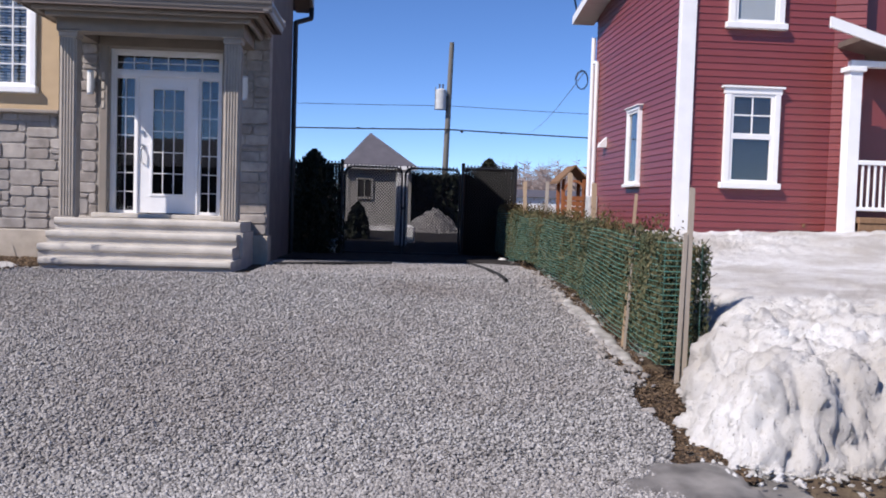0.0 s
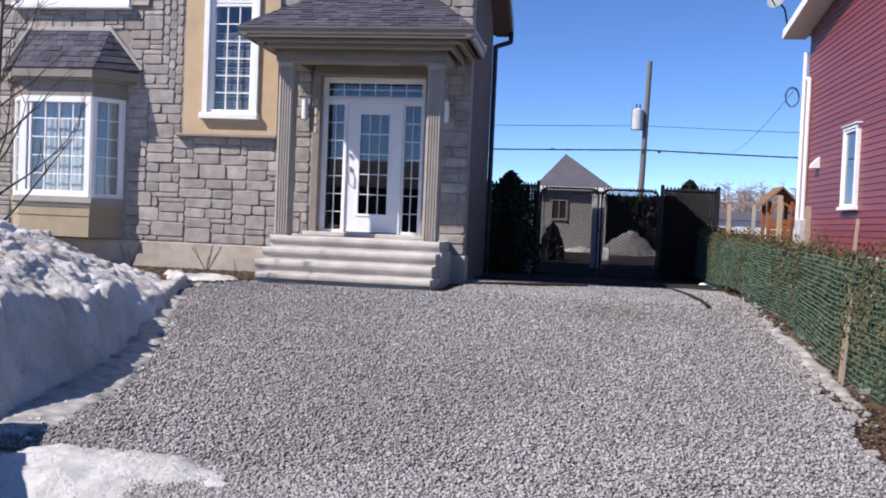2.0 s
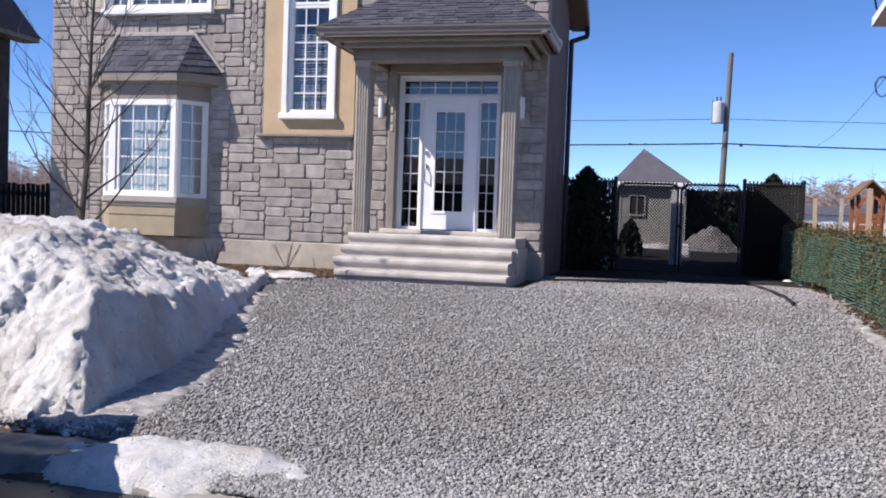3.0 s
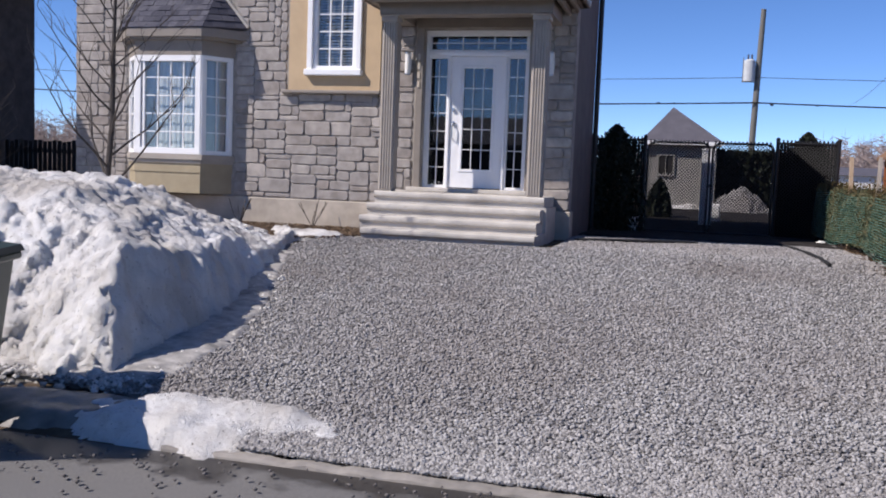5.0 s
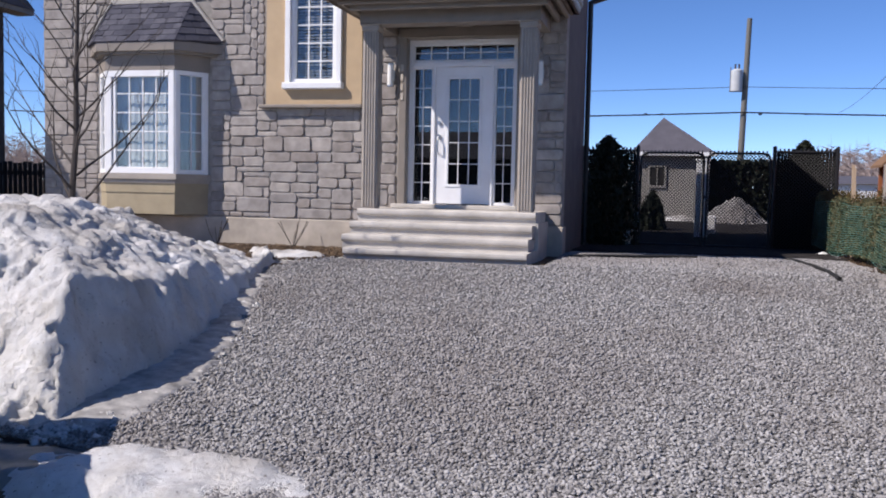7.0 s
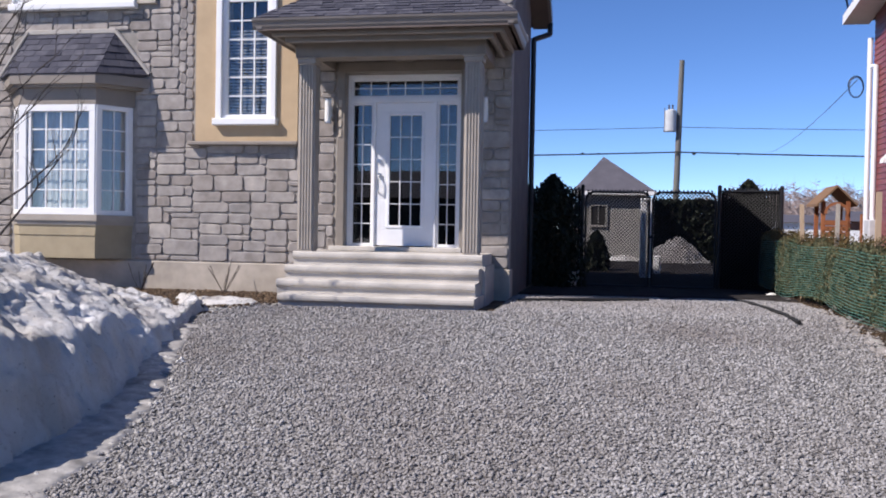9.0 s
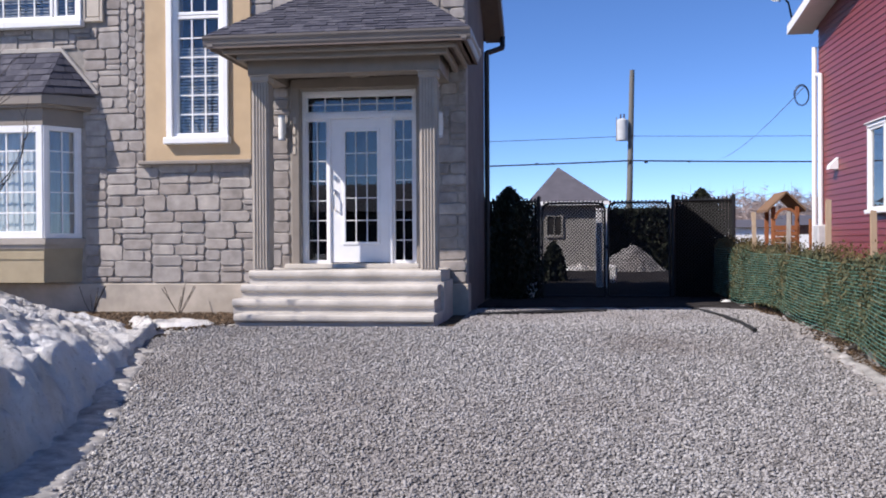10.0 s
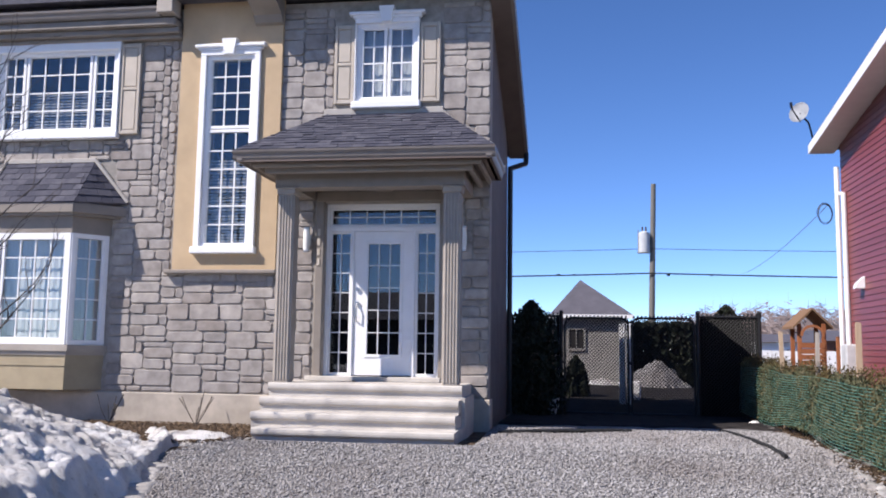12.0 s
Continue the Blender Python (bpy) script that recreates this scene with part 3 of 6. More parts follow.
def shutter(x0, x1, z0, z1, mat):
    """A panelled shutter with its two sunk fields."""
    bm = bmesh.new()
    y = FY - 0.055
    s = 0.045
    boxed(bm, x0, x1, y + 0.012, FY - 0.002, z0, z1)
    for a, b in ((x0, x0 + s), (x1 - s, x1)):
        boxed(bm, a, b, y - 0.01, y + 0.02, z0, z1, bevel=0.006)
    zm = z0 + (z1 - z0) * 0.5
    for a, b in ((z0, z0 + s * 1.3), (zm - s / 2, zm + s / 2), (z1 - s * 1.3, z1)):
        boxed(bm, x0 + s, x1 - s, y - 0.009, y + 0.02, a, b, bevel=0.006)
    for a, b in ((z0 + s * 1.3, zm - s / 2), (zm + s / 2, z1 - s * 1.3)):
        boxed(bm, x0 + s + 0.014, x1 - s - 0.014, y + 0.0, y + 0.02, a + 0.014, b - 0.014, bevel=0.006)
    part("shutter", bm, mat, house, "cream panelled shutter")


shutter(-4.74, -4.45, 5.26, 6.42, CREAM)
shutter(-3.49, -3.2, 5.26, 6.42, CREAM)
shutter(-8.03, -7.72, 4.9, 6.28, CREAM)
shutter(-10.36, -10.07, 4.9, 6.28, CREAM)

# ---- bay window ----
BY = 11.42
BL, BR = -9.63, -8.43
RL, RR = -10.03, -8.1
bm = bmesh.new()
for z0, z1, o in ((1.16, 1.49, 0.0), (1.49, 1.64, 0.012)):
    prism(bm, [(RL - o, FY, z0), (BL - o, BY - o, z0), (BR + o, BY - o, z0), (RR + o, FY, z0)], (0, 0, z1 - z0))
part("bay_base", bm, plain("bay_panel", (0.36, 0.3, 0.2), 0.85, 0.1, 4, 0.3, 80), house, "tan panelled base of the bay")
bm = bmesh.new()
for z0, z1, o in ((1.64, 1.7, 0.03), (1.7, 1.785, 0.06)):
    prism(bm, [(RL - o, FY, z0), (BL - o, BY - o, z0), (BR + o, BY - o, z0), (RR + o, FY, z0)], (0, 0, z1 - z0))
part("bay_sill", bm, FLUTE, house)
bm = bmesh.new()
for z0, z1, o in ((3.38, 3.62, 0.02), (3.62, 3.66, 0.1), (3.66, 3.8, 0.15)):
    prism(bm, [(RL - o * 1.3, FY, z0), (BL - o * 0.5, BY - o, z0), (BR + o * 0.5, BY - o, z0), (RR + o * 1.9, FY, z0)], (0, 0, z1 - z0))
part("bay_eave", bm, TAUPE, house)
W = BR - BL
window("bay_window", local(BL, BY), W, 1.785, 3.38, [(0.12, W - 0.05, 1.81, 3.36, 4, 5)], house, drape=True, frame_w=0.1, label="front sash of the bay with drawn sheer curtain")
for (x, y), (x2, y2) in (((BR, BY), (RR, FY)), ((RL, FY), (BL, BY))):
    d = Vector((x2 - x, y2 - y))
    window("bay_window", local(x, y, math.degrees(math.atan2(d.y, d.x))), d.length, 1.785, 3.38, [(0.05, d.length - 0.05, 1.81, 3.36, 2, 5)], house, frame_w=0.07, drape=True, label="angled side sash of the bay")


def shingled(a, b, c, d, parent, name, course=0.125, tab=0.2, rnd=random.Random(3)):
    """Shingle tabs in courses over a sloping face: a-b along the eave, d-c along the top. One slab under them."""
    a, b, c, d = map(Vector, (a, b, c, d))
    up = ((d + c) / 2 - (a + b) / 2)
    n = (b - a).cross(d - a).normalized()
    if n.z < 0:
        n = -n
    bm = bmesh.new()
    lo = [bm.verts.new(p - n * 0.03) for p in (a, b, c, d)]
    hi = [bm.verts.new(p) for p in (a, b, c, d)]
    bm.faces.new(lo)
    bm.faces.new(hi)
    for i in range(4):
        bm.faces.new((lo[i], lo[(i + 1) % 4], hi[(i + 1) % 4], hi[i]))
    slab = part(name, bm, SHINGLE, parent)
    rows = max(3, round(up.length / course))
    u = (b - a).normalized()
    for r in range(rows):
        f0, f1 = r / rows, min(1.0, (r + 1.12) / rows)
        l0, r0, l1, r1 = a.lerp(d, f0), b.lerp(c, f0), a.lerp(d, f1), b.lerp(c, f1)
        e0, e1 = (l0 - a).dot(u), (r0 - a).dot(u)
        base = l0 - u * e0
        x = e0 - rnd.uniform(0, tab)
        while x < e1:
            w = tab * rnd.uniform(0.55, 1.25)
            p, q = max(x, e0), min(x + w - 0.006, e1)
            x += w
            if q - p < 0.02:
                continue
            t0, t1 = (l1 - a).dot(u), (r1 - a).dot(u)
            tp, tq = min(max(p, t0), t1), min(max(q, t0), t1)
            vup = (l1 - l0) - u * ((l1 - l0).dot(u))
            th = rnd.choice((0.008, 0.012, 0.018))
            bm = bmesh.new()
            bo = [base + u * p, base + u * q, base + u * tq + vup, base + u * tp + vup]
            tp_ = [bo[0] + n * th, bo[1] + n * th, bo[2] + n * 0.003, bo[3] + n * 0.003]
            v0 = [bm.verts.new(k) for k in bo]
            v1 = [bm.verts.new(k) for k in tp_]
            bm.faces.new(v1)
            for i in range(4):
                try:
                    bm.faces.new((v0[i], v0[(i + 1) % 4], v1[(i + 1) % 4], v1[i]))
                except ValueError:
                    pass
            part("shingle", bm, SHINGLE, slab)


EZ = 3.8
bfl, bfr, bwl, bwr = (BL - 0.1, BY - 0.16, EZ), (BR + 0.1, BY - 0.16, EZ), (RL - 0.25, FY - 0.01, EZ + 0.03), (RR + 0.28, FY - 0.01, EZ + 0.05)
btl, btr = (-9.8, FY - 0.01, 4.5), (-8.38, FY - 0.01, 4.5)
shingled(bfl, bfr, btr, btl, house, "bay_roof")
shingled(bfr, bwr, btr, btr, house, "bay_roof")
shingled(bwl, bfl, btl, btl, house, "bay_roof")
bm = bmesh.new()
boxed(bm, -9.85, -8.36, FY - 0.045, FY - 0.002, 4.48, 4.55, bevel=0.008)
for p, q in ((btr, bwr), (btl, bwl)):
    p, q = Vector(p) + Vector((0, -0.02, 0.03)), Vector(q) + Vector((0, -0.02, 0.02))
    tube(bm, p, q, 0.032, sides=6)
part("bay_flashing", bm, FLASH, house)

# ---- porch ----
PX0, PX1, PY = -5.59, -2.29, 10.3
bm = bmesh.new()
boxed(bm, -5.22, -2.68, 10.86, FY, 0.5, 1.2)
part("porch_base", bm, CONCRETE, house)
STEPS = [(9.95, 0.85), (10.26, 1.01), (10.56, 1.175), (10.86, 1.345)]
for y, z in STEPS:
    bm = bmesh.new()
    x0, x1 = (-5.1, -2.685) if z < 0.9 else (-5.235, -2.72)
    back = FY if z > 1.3 else 10.9
    prof = [(y + 0.05, z - 0.19), (y + 0.045, z - 0.1), (y + 0.02, z - 0.088), (y + 0.004, z - 0.07), (y, z - 0.045), (y + 0.005, z - 0.015), (y + 0.025, z), (back, z), (back, z - 0.19)]
    prism(bm, [(x0, a, b) for a, b in prof], (x1 - x0, 0, 0))
    part("step", bm, CONCRETE, house, "weathered cast concrete step")


def column(cx, cy):
    """A square fluted post with base and capital."""
    bm = bmesh.new()
    h0, h1, r = 1.345, 3.9, 0.1
    boxed(bm, cx - r, cx + r, cy - r, cy + r, h0, h1, bevel=0.006)
    ob = part("column", bm, FLUTE, house, "beige fluted square porch column")
    for i in range(5):
        o = -r + 0.022 + i * 0.039
        bm = bmesh.new()
        boxed(bm, cx + o - 0.012, cx + o + 0.012, cy - r - 0.014, cy - r + 0.01, h0 + 0.03, h1 - 0.12, bevel=0.005)
        part("flute", bm, FLUTE, ob)
        for s in (-1, 1):
            bm = bmesh.new()
            boxed(bm, cx + s * r - 0.014, cx + s * r + 0.014, cy + o - 0.012, cy + o + 0.012, h0 + 0.03, h1 - 0.12)
            part("flute", bm, FLUTE, ob)
    bm = bmesh.new()
    boxed(bm, cx - r - 0.025, cx + r + 0.025, cy - r - 0.025, cy + r + 0.025, h1 - 0.1, h1 - 0.03, bevel=0.01)
    boxed(bm, cx - r - 0.04, cx + r + 0.04, cy - r - 0.04, cy + r + 0.04, h1 - 0.03, h1 + 0.005, bevel=0.006)
    part("capital", bm, FLUTE, ob)


column(-5.09, 11.02)
column(-2.88, 11.02)
bm = bmesh.new()
boxed(bm, -5.24, -2.72, 10.88, 11.16, 3.88, 4.12, bevel=0.008)
boxed(bm, -5.24, -4.98, 11.16, FY - 0.003, 3.88, 4.118)
boxed(bm, -2.98, -2.72, 11.16, FY - 0.003, 3.88, 4.118)
part("porch_beam", bm, TAUPE, house)
# small block over the door
bm = bmesh.new()
boxed(bm, -4.1, -3.84, FY - 0.12, FY - 0.002, 3.98, 4.1, bevel=0.01)
part("door_block", bm, TAUPE, house)
bm = bmesh.new()
boxed(bm, PX0 + 0.03, PX1 - 0.03, PY + 0.03, FY - 0.004, 4.12, 4.14)
part("porch_soffit", bm, SOFFIT, house)
for z0, z1, o in ((4.02, 4.12, 0.3), (4.075, 4.13, 0.17), (4.12, 4.16, 0.06)):
    bm = bmesh.new()
    boxed(bm, PX0 + o, PX1 - o, PY + o, PY + o + 0.06, z0, z1, bevel=0.012)
    boxed(bm, PX0 + o, PX0 + o + 0.06, PY + o + 0.06, FY - 0.004, z0, z1, bevel=0.012)
    boxed(bm, PX1 - o - 0.06, PX1 - o, PY + o + 0.06, FY - 0.004, z0, z1, bevel=0.012)
    part("cornice", bm, TAUPE, house)
bm = bmesh.new()
prof = [(0.1, 0.0), (0.04, 0.0), (0.02, 0.03), (0.01, 0.07), (-0.015, 0.1), (-0.02, 0.125), (0.1, 0.125)]
prism(bm, [(PX0 - 0.02, PY + a, 4.14 + b) for a, b in prof], (PX1 - PX0 + 0.04, 0, 0))
part("porch_gutter", bm, GUTTER, house)
for s, x in ((1, PX0), (-1, PX1)):
    bm = bmesh.new()
    prism(bm, [(x + s * a, PY + 0.02, 4.141 + b) for a, b in prof], (0, FY - PY - 0.03, 0))
    part("porch_gutter", bm, GUTTER, house)
e = 4.27
pfl, pfr, pwl, pwr = (PX0, PY, e), (PX1, PY, e), (PX0, FY - 0.01, e), (PX1, FY - 0.01, e)
ptl, ptr = (-4.83, FY - 0.01, 5.12), (-3.18, FY - 0.01, 5.12)
shingled(pfl, pfr, ptr, ptl, house, "porch_roof")
shingled(pfr, pwr, ptr, ptr, house, "porch_roof")
shingled(pwl, pfl, ptl, ptl, house, "porch_roof")
bm = bmesh.new()
boxed(bm, -4.88, -3.15, FY - 0.05, FY - 0.002, 5.1, 5.19, bevel=0.008)
for p, q in ((ptr, pwr), (ptl, pwl)):
    tube(bm, Vector(p) + Vector((0, -0.02, 0.02)), Vector(q) + Vector((0, -0.02, 0.02)), 0.03, sides=6)
part("porch_flashing", bm, FLASH, house)

# ---- entrance door ----
DX0, DX1, DZ = -4.82, -3.18, 1.4
DM = local(DX0, FY + 0.1)
DW = DX1 - DX0
bm = bmesh.new()
boxed(bm, 0.04, DW - 0.04, -0.028, 0.09, 3.44, 3.51, DM, 0.006)
entrance = part("entrance", bm, WHITE, house, "white entrance with sidelights and transom")
for nm, a in (("jamb", (0, 0.045, DZ, 3.83)), ("jamb", (DW - 0.045, DW, DZ, 3.83)), ("mullion", (0.372, 0.405, DZ, 3.46)), ("mullion", (DW - 0.39, DW - 0.35, DZ, 3.46)), ("head_jamb", (0.04, DW - 0.04, 3.775, 3.83))):
    bm = bmesh.new()
    boxed(bm, a[0], a[1], -0.03, 0.09, a[2], a[3], DM, 0.006)
    part(nm, bm, WHITE, entrance)
bm = bmesh.new()
boxed(bm, -0.2, DW + 0.05, -0.24, 0.1, 1.346, 1.41, DM, 0.008)
part("threshold", bm, CONCRETE, entrance)


def lites(x0, x1, z0, z1, cols, rows, name, drape=False):
    bm = bmesh.new()
    for i in range(1, cols):
        c = x0 + (x1 - x0) * i / cols
        boxed(bm, c - 0.006, c + 0.006, 0.0, 0.02, z0, z1, DM)
    for i in range(1, rows):
        c = z0 + (z1 - z0) * i / rows
        boxed(bm, x0, x1, 0.001, 0.019, c - 0.006, c + 0.006, DM)
    part("grille", bm, WHITE, entrance)
    bm = bmesh.new()
    boxed(bm, x0, x1, 0.022, 0.027, z0, z1, DM)
    p = part(name, bm, GLASS, entrance)
    p.visible_shadow = False


def framed(x0, x1, z0, z1, s):
    bm = bmesh.new()
    for a in ((x0, x1, z0, z0 + s * 1.4), (x0, x1, z1 - s, z1)):
        boxed(bm, a[0], a[1], -0.008, 0.05, a[2], a[3], DM, 0.005)
    for a in ((x0, x0 + s), (x1 - s, x1)):
        boxed(bm, a[0], a[1], -0.006, 0.05, z0 + s, z1 - s * 0.9, DM, 0.005)
    part("sidelight_sash", bm, WHITE, entrance)


for a, b in ((0.045, 0.372), (DW - 0.35, DW - 0.045)):
    framed(a, b, 1.41, 3.44, 0.032)
    lites(a + 0.032, b - 0.032, 1.455, 3.408, 2, 7, "sidelight_pane")
framed(0.045, DW - 0.045, 3.5, 3.775, 0.03)
lites(0.075, DW - 0.075, 3.54, 3.745, 6, 2, "transom_pane")
# the slab with its glazed field
d0, d1 = 0.405, DW - 0.39
gx0, gx1, gz0, gz1 = 0.603, 1.078, 1.7, 3.27
bm = bmesh.new()
for a in ((d0, gx0, 1.425, 3.435), (gx1, d1, 1.425, 3.435), (gx0, gx1, 1.425, gz0), (gx0, gx1, gz1, 3.435)):
    boxed(bm, *a[:2], 0.0, 0.045, *a[2:], DM)
door = part("door", bm, WHITE, entrance, "white steel door, fifteen lites")
bm = bmesh.new()
for a in ((gx0 - 0.03, gx1 + 0.03, gz0 - 0.03, gz0 + 0.012), (gx0 - 0.03, gx1 + 0.03, gz1 - 0.012, gz1 + 0.03)):
    boxed(bm, a[0], a[1], -0.012, 0.01, a[2], a[3], DM, 0.005)
for a in ((gx0 - 0.03, gx0 + 0.012), (gx1 - 0.012, gx1 + 0.03)):
    boxed(bm, a[0], a[1], -0.011, 0.01, gz0, gz1, DM, 0.005)
part("lite_frame", bm, WHITE, entrance)
lites(gx0, gx1, gz0, gz1, 3, 5, "door_pane")
bm = bmesh.new()
tube(bm, DM @ Vector((d0 + 0.06, 0, 2.42)), DM @ Vector((d0 + 0.06, -0.03, 2.42)), 0.03, sides=12)
tube(bm, DM @ Vector((d0 + 0.06, -0.03, 2.42)), DM @ Vector((d0 + 0.06, -0.065, 2.36)), 0.01)
tube(bm, DM @ Vector((d0 + 0.06, -0.065, 2.36)), DM @ Vector((d0 + 0.06, -0.06, 2.2)), 0.011)
tube(bm, DM @ Vector((d0 + 0.06, -0.06, 2.2)), DM @ Vector((d0 + 0.06, 0, 2.16)), 0.01)
part("door_handle", bm, METAL, entrance, "satin nickel grip handle")
bm = bmesh.new()
tube(bm, DM @ Vector((d0 + 0.06, 0, 2.62)), DM @ Vector((d0 + 0.06, -0.03, 2.62)), 0.03, sides=12)
part("deadbolt", bm, METAL, entrance)
# taupe surround beside the frame, with the number bars
for a, b in ((-0.12, -0.004), (DW + 0.004, DW + 0.09)):
    bm = bmesh.new()
    boxed(bm, a, b, -0.16, 0.05, 1.35, 3.96, DM, 0.01)
    part("door_surround", bm, TAUPE, house)
bm = bmesh.new()
boxed(bm, -0.12, DW + 0.09, -0.165, -0.1, 3.845, 3.99, DM, 0.01)
part("door_surround", bm, TAUPE, house)
for i in range(4):
    bm = bmesh.new()
    boxed(bm, -0.095, -0.05, -0.172, -0.158, 2.94 + i * 0.14, 3.04 + i * 0.14, DM, 0.004)
    part("number_bar", bm, CREAM, house, "pale bar in place of a number")


def wall_lamp(x, z):
    ob = thing("wall_lamp", (x, FY - 0.1, z), "white cylinder wall lamp beside the entrance", "lamp", "porch lamps")
    bm = bmesh.new()
    boxed(bm, x - 0.04, x + 0.04, FY - 0.05, FY - 0.02, z - 0.08, z + 0.08, bevel=0.008)
    part("back_plate", bm, METAL, ob)
    bm = bmesh.new()
    tube(bm, (x, FY - 0.11, z - 0.15), (x, FY - 0.11, z + 0.15), 0.045, sides=16)
    part("shade", bm, LAMPW, ob, smooth=False)
    for a in (0.15, -0.17):
        bm = bmesh.new()
        tube(bm, (x, FY - 0.11, z + a), (x, FY - 0.11, z + a + 0.02), 0.05, sides=16)
        part("cap", bm, METAL, ob)


wall_lamp(-5.06, 3.3)
wall_lamp(-2.84, 3.3)

# ---- the red house ----
RX, RY, REND = 3.9, 12.4, 18.3
red_house = thing("red_house", (6.5, 13, 0.7), "two-storey house in red lap siding with white trim", "house")
bm = bmesh.new()
boxed(bm, RX + 0.02, 11.5, RY + 0.02, REND, 0.3, 5.9)
prism(bm, [(RX + 0.02, RY + 0.02, 5.9), (RX + 0.02, REND, 5.9), (RX + 0.02, REND, 5.95), (RX + 0.02, RY + 0.02, 6.85)], (7.5, 0, 0))
red_wall = part("wall", bm, RED, red_house)
LAP = 0.11


def lap_mesh(length, name="siding_board"):
    """One lapped board along x, thick at its lower edge."""
    bm = bmesh.new()
    prism(bm, [(0, 0.0, 0.0), (0, -0.02, 0.0), (0, -0.021, 0.006), (0, -0.006, LAP + 0.012), (0, 0.0, LAP + 0.012)], (length, 0, 0))
    return mesh_of(bm, name, RED)


def lap(me, m, parent):
    ob = new("siding_board", me)
    ob.parent = parent
    ob.matrix_parent_inverse = Matrix.Identity(4)
    ob.matrix_basis = m
    return ob


front_me, side_me, ang_me, back_me = lap_mesh(2.4), lap_mesh(REND - RY - 0.12), lap_mesh(0.46), lap_mesh(3.6)
z = 0.9
while z < 6.75:
    if z < 6.7:
        lap(front_me, local(RX + 0.12, RY + 0.02) @ pose(0, 0, z), red_wall)
        lap(ang_me, local(6.4, RY - 0.0, -20) @ pose(0, 0, z), red_wall)
    if z > 1.4:
        lap(back_me, local(6.9, 13.5) @ pose(0, 0, z), red_wall)
    if z < 6.5:
        lap(side_me, Matrix.Translation((RX + 0.02, REND - 0.02, z)) @ Matrix.Rotation(radians(-90), 4, "Z"), red_wall)
    z += LAP
bm = bmesh.new()
prism(bm, [(6.4, RY + 0.02, 0.3), (6.83, RY - 0.14, 0.3), (6.9, RY - 0.05, 0.3), (6.9, 13.5, 0.3), (6.4, 13.5, 0.3)], (0, 0, 6.4))
part("angled_wall", bm, RED, red_house)
for y0, x0, x1, y1 in ((RY - 0.02, RX - 0.02, RX + 0.14, RY + 0.1),):
    bm = bmesh.new()
    boxed(bm, x0, x1 + 0.08, y0 - 0.02, y0 + 0.02, 0.7, 6.8, bevel=0.006)
    boxed(bm, x0, x0 + 0.03, y0 + 0.02, y1 + 0.02, 0.7, 6.8, bevel=0.006)
    part("corner_board", bm, WHITE, red_house)
bm = bmesh.new()
tube(bm, (RX - 0.06, REND + 0.02, 0.8), (RX - 0.06, REND + 0.02, 5.55), 0.05, sides=10)
part("downspout", bm, WHITE, red_house)
bm = bmesh.new()
tube(bm, (RX - 0.05, REND - 0.35, 0.9), (RX - 0.05, REND - 0.35, 4.95), 0.045, sides=10)
tube(bm, (RX - 0.05, REND - 0.35, 4.93), (RX - 0.05, REND - 0.1, 4.98), 0.045, sides=10)
part("conduit", bm, WHITE, red_house, "white service conduit on the rear corner")
# coil of service cable
bm = bmesh.new()
coil = []
for i in range(36):
    a0, r = i / 14 * math.tau, 0.15 + 0.0012 * i
    coil.append((RX - 0.28 + math.cos(a0) * r * 0.8, REND + 0.1 + 0.001 * i, 4.62 + math.sin(a0) * r * 1.2))
sweep(bm, coil, 0.007, 4)
part("cable_coil", bm, BLACK, red_house)
bm = bmesh.new()
boxed(bm, RX - 0.2, RX + 0.0, 17.6, 17.95, 1.35, 2.0, bevel=0.02)
part("meter_box", bm, plain("meter_grey", (0.5, 0.5, 0.5), 0.5), red_house, "pale grey meter box on the rear corner")
# roof: eave along the side
bm = bmesh.new()
prism(bm, [(3.42, 11.9, 6.93), (3.42, REND + 0.45, 5.92), (3.42, REND + 0.45, 6.1), (3.42, 11.9, 7.13)], (0.03, 0, 0))
part("fascia", bm, WHITE, red_house)
bm = bmesh.new()
prism(bm, [(3.45, 11.9, 6.93), (3.45, REND + 0.45, 5.92), (RX + 0.02, REND + 0.45, 5.92), (RX + 0.02, 11.9, 6.93)], (0, 0, 0.025))
part("soffit", bm, WHITE, red_house)
bm = bmesh.new()
prism(bm, [(3.44, 11.88, 7.0), (3.44, REND + 0.47, 6.0), (3.44, REND + 0.47, 6.14), (3.44, 11.88, 7.17)], (8.2, 0, 0))
part("roof", bm, LITROOF, red_house, "grey asphalt roof")


